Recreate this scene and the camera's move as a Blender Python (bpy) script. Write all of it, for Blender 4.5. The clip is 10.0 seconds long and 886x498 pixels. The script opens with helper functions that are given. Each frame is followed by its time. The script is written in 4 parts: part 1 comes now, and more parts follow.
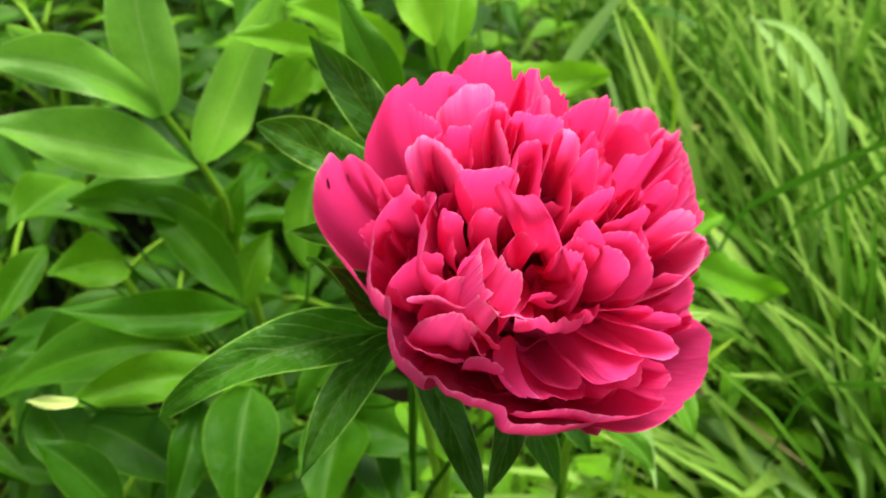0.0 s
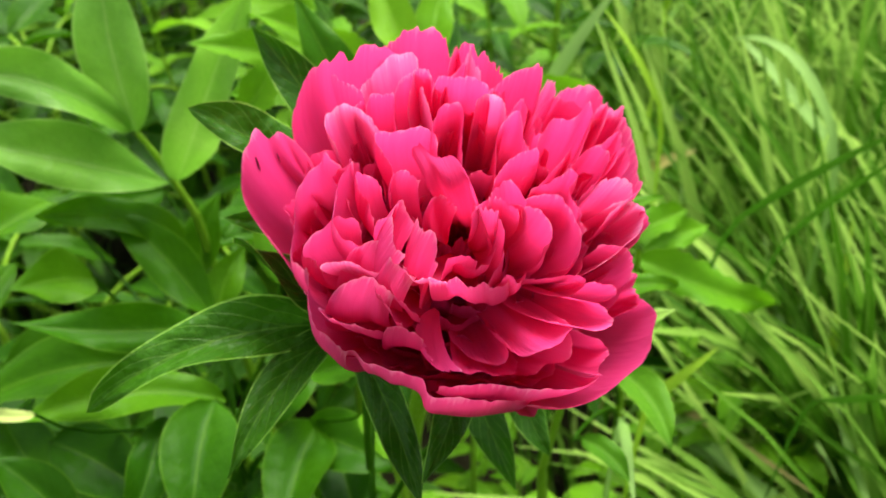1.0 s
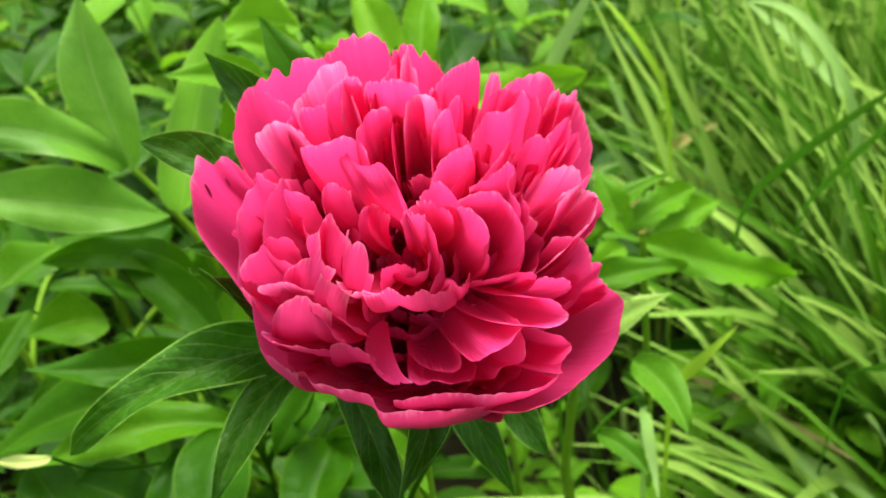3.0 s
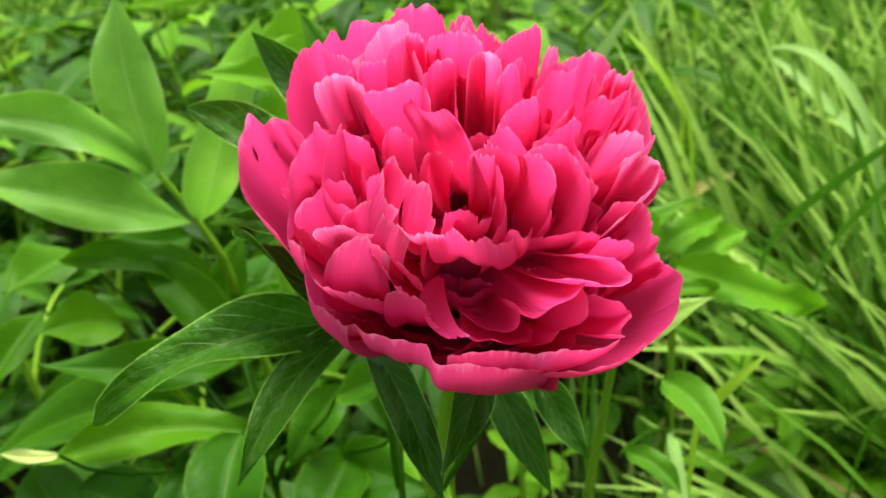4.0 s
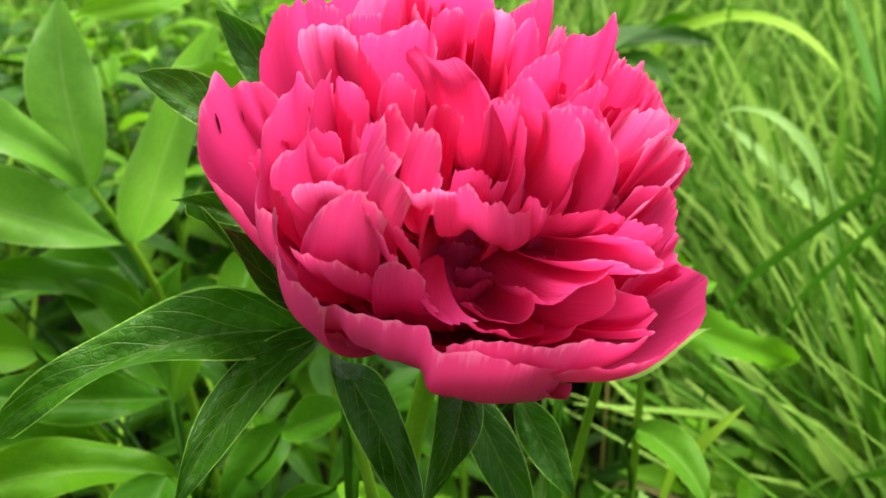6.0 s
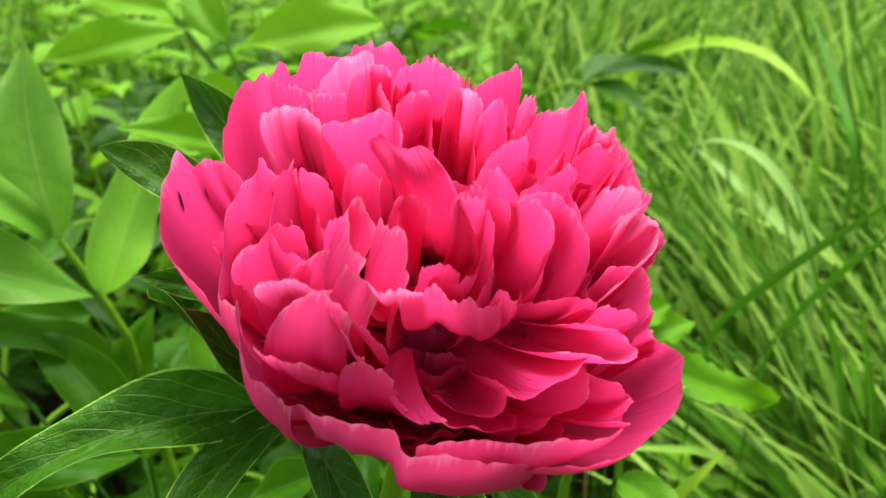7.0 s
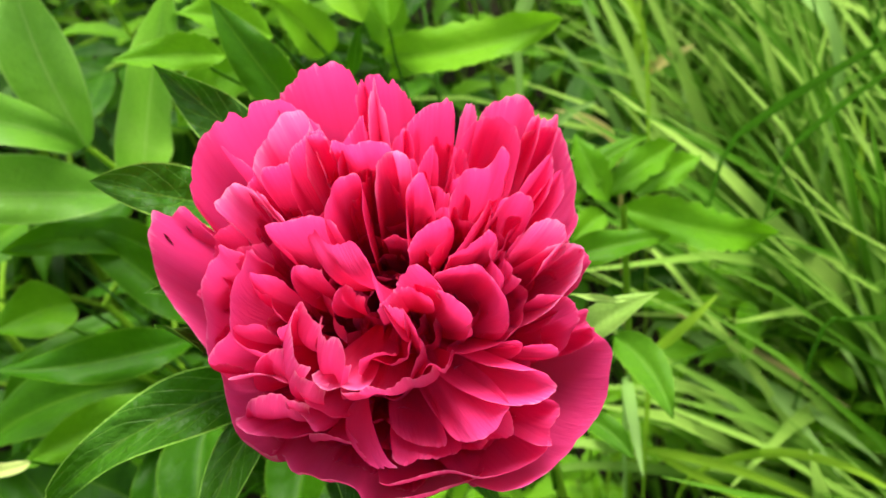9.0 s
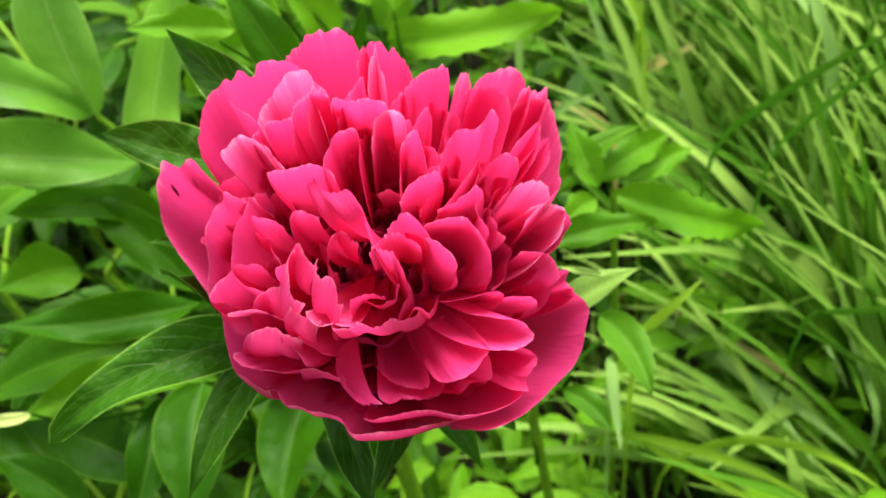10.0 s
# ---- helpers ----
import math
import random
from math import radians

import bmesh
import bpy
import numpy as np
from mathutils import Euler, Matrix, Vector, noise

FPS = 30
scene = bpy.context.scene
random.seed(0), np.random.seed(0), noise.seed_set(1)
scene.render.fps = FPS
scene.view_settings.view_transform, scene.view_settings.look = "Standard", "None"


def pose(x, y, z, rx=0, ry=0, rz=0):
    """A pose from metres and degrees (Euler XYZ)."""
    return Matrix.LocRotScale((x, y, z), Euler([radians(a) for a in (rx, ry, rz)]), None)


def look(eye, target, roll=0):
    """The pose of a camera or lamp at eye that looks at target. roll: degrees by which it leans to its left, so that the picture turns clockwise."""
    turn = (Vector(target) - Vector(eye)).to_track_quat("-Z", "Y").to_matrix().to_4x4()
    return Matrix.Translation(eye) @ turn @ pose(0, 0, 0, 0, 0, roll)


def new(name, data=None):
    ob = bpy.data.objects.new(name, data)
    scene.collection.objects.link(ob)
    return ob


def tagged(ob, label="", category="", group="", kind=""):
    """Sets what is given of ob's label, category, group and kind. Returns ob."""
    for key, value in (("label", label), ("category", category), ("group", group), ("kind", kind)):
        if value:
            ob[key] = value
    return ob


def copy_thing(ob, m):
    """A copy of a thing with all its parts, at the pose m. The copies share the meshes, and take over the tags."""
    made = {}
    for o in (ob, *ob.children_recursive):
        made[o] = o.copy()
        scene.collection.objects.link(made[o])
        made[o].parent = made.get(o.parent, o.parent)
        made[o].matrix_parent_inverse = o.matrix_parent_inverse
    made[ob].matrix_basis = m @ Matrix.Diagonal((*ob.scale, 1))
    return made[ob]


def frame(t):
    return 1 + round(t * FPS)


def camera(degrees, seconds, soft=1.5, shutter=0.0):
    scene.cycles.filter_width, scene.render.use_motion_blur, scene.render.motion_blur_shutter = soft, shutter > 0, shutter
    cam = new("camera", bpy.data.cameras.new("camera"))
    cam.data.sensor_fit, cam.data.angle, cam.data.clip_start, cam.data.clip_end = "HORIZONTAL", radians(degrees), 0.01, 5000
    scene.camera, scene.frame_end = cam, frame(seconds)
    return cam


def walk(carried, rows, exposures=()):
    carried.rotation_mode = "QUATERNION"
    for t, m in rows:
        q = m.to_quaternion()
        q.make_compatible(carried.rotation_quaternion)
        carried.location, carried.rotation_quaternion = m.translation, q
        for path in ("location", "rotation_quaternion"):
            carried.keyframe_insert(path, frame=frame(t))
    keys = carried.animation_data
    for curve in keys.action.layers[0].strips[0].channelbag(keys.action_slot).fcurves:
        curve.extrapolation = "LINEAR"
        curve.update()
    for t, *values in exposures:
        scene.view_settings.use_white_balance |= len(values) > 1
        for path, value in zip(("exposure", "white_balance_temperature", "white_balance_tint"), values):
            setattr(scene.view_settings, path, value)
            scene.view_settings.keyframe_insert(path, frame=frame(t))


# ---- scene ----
cam = camera(54.9, 10.0)
cam.data.dof.use_dof, cam.data.dof.focus_distance, cam.data.dof.aperture_fstop = True, 0.208, 18.0
PATH = [
    (0, (0.0081, 0.0004, 0.8538), (-0.0106, 0.7660, 0.2107), -0.20),
    (0.5, (0.0133, -0.0191, 0.8389), (-0.0098, 0.7805, 0.2388), -0.63),
    (1, (0.0369, -0.0049, 0.8275), (-0.0074, 0.7979, 0.2328), -2.10),
    (1.5, (0.0484, 0.0047, 0.8236), (-0.0037, 0.8045, 0.2257), -2.58),
    (2, (0.0573, 0.0086, 0.8241), (0.0041, 0.8054, 0.2222), -3.21),
    (2.5, (0.0726, 0.0110, 0.8287), (-0.0141, 0.8062, 0.2286), -8.32),
    (3, (0.0677, 0.0027, 0.8212), (-0.0413, 0.8053, 0.2347), -10.68),
    (3.2, (0.0678, 0.0017, 0.8175), (-0.0477, 0.8133, 0.2448), -10.89),
    (4.3, (0.0430, -0.0107, 0.7909), (-0.0396, 0.8469, 0.2832), -6.05),
    (4.5, (0.0454, -0.0080, 0.7911), (-0.0260, 0.8558, 0.2924), -5.08),
    (5, (0.0400, -0.0061, 0.7834), (-0.0126, 0.8678, 0.3001), -3.30),
    (5.2, (0.0440, -0.0008, 0.7810), (-0.0020, 0.8742, 0.2990), -3.24),
    (6.3, (0.0232, 0.0158, 0.7525), (0.0214, 0.9159, 0.3169), -1.90),
    (6.5, (0.0256, 0.0213, 0.7530), (0.0268, 0.9228, 0.3202), -1.96),
    (7, (0.0304, 0.0206, 0.7694), (0.0434, 0.9222, 0.3372), -2.50),
    (7.5, (0.0395, 0.0322, 0.7890), (0.0349, 0.8303, 0.1865), -4.41),
    (8, (0.0618, 0.0576, 0.8179), (0.0274, 0.7888, 0.1366), -8.48),
    (8.5, (0.0677, 0.0600, 0.8292), (0.0019, 0.7844, 0.1429), -11.28),
    (9, (0.0706, 0.0445, 0.8486), (-0.0236, 0.7631, 0.1596), -12.75),
    (9.5, (0.0688, 0.0275, 0.8501), (-0.0254, 0.7452, 0.1601), -11.64),
    (10, (0.0733, 0.0247, 0.8499), (-0.0195, 0.7430, 0.1603), -10.46),
]
walk(cam, [(t, look(eye, target, roll)) for t, eye, target, roll in PATH])

# ---- world, sun ----
world = bpy.data.worlds.new("world")
scene.world = world
world.use_nodes = True
wn = world.node_tree.nodes
sky = wn.new("ShaderNodeTexSky")
sky.sky_type = "NISHITA"
sky.sun_disc = False
sky.sun_elevation, sky.sun_rotation = radians(67), radians(23)
sky.air_density, sky.dust_density = 1.2, 3.0
wn["Background"].inputs["Strength"].default_value = 0.073
pale = wn.new("ShaderNodeHueSaturation")
pale.inputs["Saturation"].default_value = 0.06
world.node_tree.links.new(sky.outputs["Color"], pale.inputs["Color"])
world.node_tree.links.new(pale.outputs[0], wn["Background"].inputs["Color"])

sun = new("sun", bpy.data.lights.new("sun", "SUN"))
sun.data.energy, sun.data.angle, sun.data.color = 2.1, radians(48), (1.0, 0.94, 0.79)
sun.matrix_basis = look((0.5, 1.15, 3.0), (0, 0, 0))
scene.view_settings.exposure = 1.92


# ---- materials ----
def material(name):
    m = bpy.data.materials.new(name)
    m.use_nodes = True
    nodes = m.node_tree.nodes
    return m, nodes, m.node_tree.links, nodes["Principled BSDF"]


def ramp(nodes, stops):
    r = nodes.new("ShaderNodeValToRGB")
    while len(r.color_ramp.elements) < len(stops):
        r.color_ramp.elements.new(0.5)
    for e, (at, col) in zip(r.color_ramp.elements, stops):
        e.position, e.color = at, (*col, 1)
    return r


def maths(nodes, links, op, a, b=None, c=None):
    n = nodes.new("ShaderNodeMath")
    n.operation = op
    for i, v in enumerate((a, b, c)):
        if v is None:
            continue
        if isinstance(v, (int, float)):
            n.inputs[i].default_value = v
        else:
            links.new(v, n.inputs[i])
    return n.outputs[0]


def mixed(nodes, links, kind, fac, a, b):
    n = nodes.new("ShaderNodeMix")
    n.data_type, n.blend_type = "RGBA", kind
    for sock, v in ((n.inputs["Factor"], fac), (n.inputs["A"], a), (n.inputs["B"], b)):
        if isinstance(v, (int, float)):
            sock.default_value = v
        elif isinstance(v, tuple):
            sock.default_value = (*v, 1)
        else:
            links.new(v, sock)
    return n.outputs["Result"]


def thin(nodes, links, bsdf, colour, share):
    """Lets part of the light through a thin leaf or petal."""
    t = nodes.new("ShaderNodeBsdfTranslucent")
    links.new(colour, t.inputs["Color"])
    mix = nodes.new("ShaderNodeMixShader")
    mix.inputs[0].default_value = share
    links.new(bsdf.outputs[0], mix.inputs[1])
    links.new(t.outputs[0], mix.inputs[2])
    links.new(mix.outputs[0], nodes["Material Output"].inputs["Surface"])
    return t


def uv_parts(nodes, links):
    uv = nodes.new("ShaderNodeUVMap")
    sep = nodes.new("ShaderNodeSeparateXYZ")
    links.new(uv.outputs[0], sep.inputs[0])
    return uv.outputs[0], sep.outputs[0], sep.outputs[1]


def bumped(nodes, links, bsdf, height, strength, distance):
    b = nodes.new("ShaderNodeBump")
    b.inputs["Strength"].default_value, b.inputs["Distance"].default_value = strength, distance
    links.new(height, b.inputs["Height"])
    links.new(b.outputs[0], bsdf.inputs["Normal"])
    return b


def noise_tex(nodes, links, vector, scale, detail=3.0, rough=0.5):
    n = nodes.new("ShaderNodeTexNoise")
    n.inputs["Scale"].default_value, n.inputs["Detail"].default_value = scale, detail
    n.inputs["Roughness"].default_value = rough
    links.new(vector, n.inputs["Vector"])
    return n.outputs[0]


def petal_material(name="peony_petal", stops=None):
    m, nodes, links, bsdf = material(name)
    uv, along, across = uv_parts(nodes, links)
    info = nodes.new("ShaderNodeObjectInfo")
    stretch = nodes.new("ShaderNodeMapping")
    stretch.inputs["Scale"].default_value = (1.6, 22, 1)
    links.new(uv, stretch.inputs[0])
    streak = noise_tex(nodes, links, stretch.outputs[0], 1.0, 4, 0.6)
    obj = nodes.new("ShaderNodeTexCoord").outputs["Object"]
    cloud = noise_tex(nodes, links, obj, 60, 3)
    # deeper red at the foot: shade deep between the petals, painted into the ramp
    base = ramp(nodes, stops or [(0.0, (0.74, 0.016, 0.10)), (0.45, (0.82, 0.042, 0.205)), (0.80, (0.86, 0.062, 0.29)), (0.945, (0.88, 0.09, 0.34)), (0.99, (0.93, 0.24, 0.50))])
    shift = maths(nodes, links, "MULTIPLY_ADD", streak, 0.24, -0.13)
    at = maths(nodes, links, "ADD", along, shift)
    at = maths(nodes, links, "ADD", at, maths(nodes, links, "MULTIPLY_ADD", cloud, 0.10, -0.055))
    rim = maths(nodes, links, "MULTIPLY", maths(nodes, links, "POWER", maths(nodes, links, "ABSOLUTE", across), 14.0), 0.10)
    at = maths(nodes, links, "ADD", at, maths(nodes, links, "MULTIPLY", rim, along))
    links.new(at, base.inputs[0])
    warm = ramp(nodes, [(0.0, (0.92, 0.8, 0.86)), (0.72, (1.0, 1.0, 1.0)), (0.9, (1.0, 1.08, 1.04)), (1.0, (1.0, 1.15, 1.08))])
    links.new(info.outputs["Random"], warm.inputs[0])
    col = mixed(nodes, links, "MULTIPLY", 1.0, base.outputs[0], warm.outputs[0])
    hem = nodes.new("ShaderNodeMapRange")
    hem.inputs["From Min"].default_value, hem.inputs["From Max"].default_value, hem.inputs["To Max"].default_value = 0.978, 0.997, 0.5
    links.new(along, hem.inputs["Value"])
    col = mixed(nodes, links, "MIX", hem.outputs[0], col, (0.95, 0.38, 0.58))
    links.new(col, bsdf.inputs["Base Color"])
    bsdf.inputs["Roughness"].default_value = 0.6
    bsdf.inputs["Specular IOR Level"].default_value = 0.08
    crumple = nodes.new("ShaderNodeMapping")
    crumple.inputs["Scale"].default_value = (3.5, 7, 1)
    crumple.inputs["Location"].default_value = (0.3, 0.7, 0)
    links.new(uv, crumple.inputs[0])
    wrinkle = noise_tex(nodes, links, crumple.outputs[0], 1.0, 2, 0.5)
    relief = maths(nodes, links, "MULTIPLY_ADD", wrinkle, 1.6, maths(nodes, links, "MULTIPLY", streak, 0.9))
    bumped(nodes, links, bsdf, relief, 0.5, 0.0012)
    glow = mixed(nodes, links, "MULTIPLY", 1.0, col, (1.0, 0.7, 0.8))
    thin(nodes, links, bsdf, glow, 0.46)
    return m


def leaf_material(name, dark, mid, light, vein, share=0.38, rough=0.40, veins=9.0, show=0.08, relief=0.24, margin=0.35, net_show=0.5, gloss=0.12):
    m, nodes, links, bsdf = material(name)
    uv, along, across = uv_parts(nodes, links)
    info = nodes.new("ShaderNodeObjectInfo")
    side = maths(nodes, links, "ABSOLUTE", across)
    # side veins sweep forward from the midrib
    obj = nodes.new("ShaderNodeTexCoord").outputs["Object"]
    wob = noise_tex(nodes, links, obj, 45, 2)
    phase = maths(nodes, links, "MULTIPLY_ADD", side, -0.34, along)
    phase = maths(nodes, links, "ADD", phase, maths(nodes, links, "MULTIPLY_ADD", wob, 0.16, -0.08))
    saw = maths(nodes, links, "FRACT", maths(nodes, links, "MULTIPLY", phase, veins))
    tri = maths(nodes, links, "ABSOLUTE", maths(nodes, links, "SUBTRACT", saw, 0.5))
    line = maths(nodes, links, "SMOOTH_MIN", maths(nodes, links, "MULTIPLY", tri, 20.0), 1.0, 0.3)
    rib = maths(nodes, links, "SUBTRACT", 1.0, maths(nodes, links, "MINIMUM", maths(nodes, links, "MULTIPLY", side, 24.0), 1.0))
    cloud = noise_tex(nodes, links, obj, 22, 4, 0.6)
    grain = noise_tex(nodes, links, obj, 260, 3)
    tone = maths(nodes, links, "MULTIPLY_ADD", info.outputs["Random"], 0.45, maths(nodes, links, "MULTIPLY_ADD", cloud, 0.7, -0.1))
    base = ramp(nodes, [(0.1, dark), (0.5, mid), (0.95, light)])
    links.new(tone, base.inputs[0])
    v_fac = maths(nodes, links, "MULTIPLY", maths(nodes, links, "SUBTRACT", 1.0, line), show)
    col = mixed(nodes, links, "MIX", v_fac, base.outputs[0], vein)
    net = nodes.new("ShaderNodeTexVoronoi")
    net.feature = "DISTANCE_TO_EDGE"
    net.inputs["Scale"].default_value = 420
    links.new(obj, net.inputs["Vector"])
    mesh_of_veins = maths(nodes, links, "MINIMUM", maths(nodes, links, "MULTIPLY", net.outputs["Distance"], 7.0), 1.0)
    dim = ramp(nodes, [(0.0, (0.72, 0.76, 0.7)), (1.0, (1.0, 1.0, 1.0))])
    links.new(mesh_of_veins, dim.inputs[0])
    col = mixed(nodes, links, "MULTIPLY", net_show, col, dim.outputs[0])
    col = mixed(nodes, links, "MIX", maths(nodes, links, "MULTIPLY", rib, 0.4), col, vein)
    edge = maths(nodes, links, "GREATER_THAN", side, 0.945)
    col = mixed(nodes, links, "MIX", maths(nodes, links, "MULTIPLY", edge, margin), col, vein)
    links.new(col, bsdf.inputs["Base Color"])
    bsdf.inputs["Roughness"].default_value = rough
    bsdf.inputs["Specular IOR Level"].default_value = gloss
    high = maths(nodes, links, "ADD", maths(nodes, links, "MULTIPLY", line, 0.7), maths(nodes, links, "MULTIPLY", grain, 0.35))
    high = maths(nodes, links, "ADD", high, maths(nodes, links, "MULTIPLY", mesh_of_veins, 0.12))
    high = maths(nodes, links, "SUBTRACT", high, maths(nodes, links, "MULTIPLY", rib, 0.3))
    high = maths(nodes, links, "ADD", high, maths(nodes, links, "MULTIPLY", noise_tex(nodes, links, obj, 95, 2), 4.5))
    bumped(nodes, links, bsdf, high, relief, 0.0016)
    thin(nodes, links, bsdf, col, share)
    return m


def grass_material(name, dark, mid, light, share=0.35):
    m, nodes, links, bsdf = material(name)
    uv, along, across = uv_parts(nodes, links)
    geo = nodes.new("ShaderNodeNewGeometry")
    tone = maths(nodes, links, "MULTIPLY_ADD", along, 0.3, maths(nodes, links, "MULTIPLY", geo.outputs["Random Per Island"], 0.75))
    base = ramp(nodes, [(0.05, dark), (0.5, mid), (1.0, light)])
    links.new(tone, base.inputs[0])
    rib = maths(nodes, links, "SUBTRACT", 1.0, maths(nodes, links, "MINIMUM", maths(nodes, links, "MULTIPLY", maths(nodes, links, "ABSOLUTE", across), 6.0), 1.0))
    col = mixed(nodes, links, "MIX", maths(nodes, links, "MULTIPLY", rib, 0.3), base.outputs[0], light)
    links.new(col, bsdf.inputs["Base Color"])
    bsdf.inputs["Roughness"].default_value = 0.42
    bsdf.inputs["Specular IOR Level"].default_value = 0.1
    groove = nodes.new("ShaderNodeTexWave")
    groove.bands_direction = "Y"
    groove.inputs["Scale"].default_value = 2.2
    links.new(uv, groove.inputs["Vector"])
    bumped(nodes, links, bsdf, groove.outputs[0], 0.25, 0.0005)
    thin(nodes, links, bsdf, col, share)
    return m


def soil_material():
    m, nodes, links, bsdf = material("soil")
    obj = nodes.new("ShaderNodeTexCoord").outputs["Object"]
    big = noise_tex(nodes, links, obj, 6, 5, 0.6)
    small = noise_tex(nodes, links, obj, 90, 5, 0.65)
    base = ramp(nodes, [(0.3, (0.010, 0.009, 0.005)), (0.55, (0.028, 0.026, 0.012)), (0.8, (0.055, 0.055, 0.022))])
    links.new(maths(nodes, links, "MULTIPLY_ADD", small, 0.5, maths(nodes, links, "MULTIPLY", big, 0.5)), base.inputs[0])
    turf = ramp(nodes, [(0.3, (0.012, 0.035, 0.003)), (0.5, (0.035, 0.09, 0.008)), (0.75, (0.08, 0.17, 0.02))])
    links.new(small, turf.inputs[0])
    far = nodes.new("ShaderNodeVectorMath")
    far.operation = "DISTANCE"
    far.inputs[1].default_value = (-0.35, 0.7, 0)
    links.new(obj, far.inputs[0])
    cover = maths(nodes, links, "MULTIPLY_ADD", far.outputs["Value"], 0.9, maths(nodes, links, "MULTIPLY_ADD", big, 1.6, -2.2))
    cover = maths(nodes, links, "MINIMUM", maths(nodes, links, "MAXIMUM", cover, 0.0), 1.0)
    links.new(mixed(nodes, links, "MIX", cover, base.outputs[0], turf.outputs[0]), bsdf.inputs["Base Color"])
    bsdf.inputs["Roughness"].default_value = 0.95
    bsdf.inputs["Specular IOR Level"].default_value = 0.1
    bumped(nodes, links, bsdf, small, 0.9, 0.02)
    return m


PETAL = petal_material()
# paler towards the rim; its foot also carries painted shade
PETAL_PALE = petal_material("pale_petal", [(0.0, (0.76, 0.02, 0.09)), (0.5, (0.84, 0.05, 0.22)), (0.80, (0.89, 0.12, 0.40)), (0.93, (0.91, 0.22, 0.52)), (0.99, (0.94, 0.45, 0.72))])
LEAF = leaf_material("peony_leaf", (0.020, 0.098, 0.001), (0.046, 0.165, 0.002), (0.105, 0.275, 0.006), (0.20, 0.40, 0.03))
# brighter copy of LEAF: light from above put into the tall spray's colour
LEAF_LIT = leaf_material("lit_leaf", (0.090, 0.27, 0.015), (0.17, 0.41, 0.032), (0.29, 0.54, 0.085), (0.36, 0.56, 0.15), 0.45, 0.45, gloss=0.4)
# darker copy of LEAF: shade low in the bed put into the colour
LEAF_SHADED = leaf_material("shaded_leaf", (0.010, 0.058, 0.001), (0.028, 0.118, 0.001), (0.070, 0.215, 0.004), (0.14, 0.30, 0.02))
LEAF_FRONT = leaf_material("upper_leaf", (0.015, 0.072, 0.002), (0.028, 0.115, 0.003), (0.052, 0.18, 0.005), (0.25, 0.49, 0.07), 0.28, 0.40, 7.0, 0.42, 0.6, 0.9, 0.5, 0.2)
STEM = leaf_material("green_stem", (0.10, 0.23, 0.01), (0.16, 0.33, 0.015), (0.23, 0.43, 0.03), (0.24, 0.44, 0.04), 0.1, 0.4)
WEED = leaf_material("weed_leaf", (0.08, 0.25, 0.005), (0.14, 0.36, 0.008), (0.22, 0.47, 0.02), (0.28, 0.52, 0.05), 0.4, 0.5, 7.0)
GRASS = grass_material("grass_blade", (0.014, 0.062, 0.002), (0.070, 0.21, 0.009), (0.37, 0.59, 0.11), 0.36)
DRY = grass_material("dry_blade", (0.42, 0.36, 0.08), (0.62, 0.52, 0.16), (0.75, 0.68, 0.32))
GRASS_PALE = grass_material("pale_blade", (0.12, 0.26, 0.04), (0.20, 0.38, 0.08), (0.31, 0.50, 0.16))
GRASS_LIME = grass_material("lime_blade", (0.12, 0.28, 0.005), (0.22, 0.43, 0.02), (0.34, 0.54, 0.05))
GRASS_DARK = grass_material("dark_blade", (0.03, 0.12, 0.006), (0.05, 0.18, 0.008), (0.09, 0.25, 0.015), 0.2)
DRY_DULL = grass_material("withered_blade", (0.20, 0.20, 0.05), (0.30, 0.27, 0.09), (0.42, 0.36, 0.15))
PALE = leaf_material("pale_leaf", (0.45, 0.56, 0.16), (0.55, 0.66, 0.22), (0.65, 0.74, 0.30), (0.65, 0.76, 0.36), 0.35)
PALE2 = leaf_material("sepal", (0.20, 0.36, 0.06), (0.28, 0.46, 0.09), (0.36, 0.54, 0.14), (0.42, 0.60, 0.2), 0.35)
WEED_SIDE = leaf_material("side_weed_leaf", (0.075, 0.235, 0.004), (0.13, 0.34, 0.006), (0.20, 0.45, 0.016), (0.24, 0.46, 0.05), 0.4, 0.5, 7.0)
HERB = leaf_material("herb_leaf", (0.04, 0.14, 0.004), (0.065, 0.20, 0.006), (0.11, 0.28, 0.012), (0.24, 0.46, 0.05), 0.35, 0.5, 7.0)
SOIL = soil_material()
SLIT = material("withered_slit")[0]
SLIT.node_tree.nodes["Principled BSDF"].inputs["Base Color"].default_value = (0.13, 0.008, 0.02, 1)


# ---- building helpers ----
def thing(name, at, label, category, group="", kind=""):
    ob = new(name)
    ob.empty_display_size = 0.02
    ob.location = at
    return tagged(ob, label, category, group, kind)


def part(name, mesh, mat, parent, label=""):
    ob = new(name, mesh)
    if not mesh.materials:
        mesh.materials.append(mat)
    ob.parent = parent
    if label:
        ob["label"] = label
    return ob


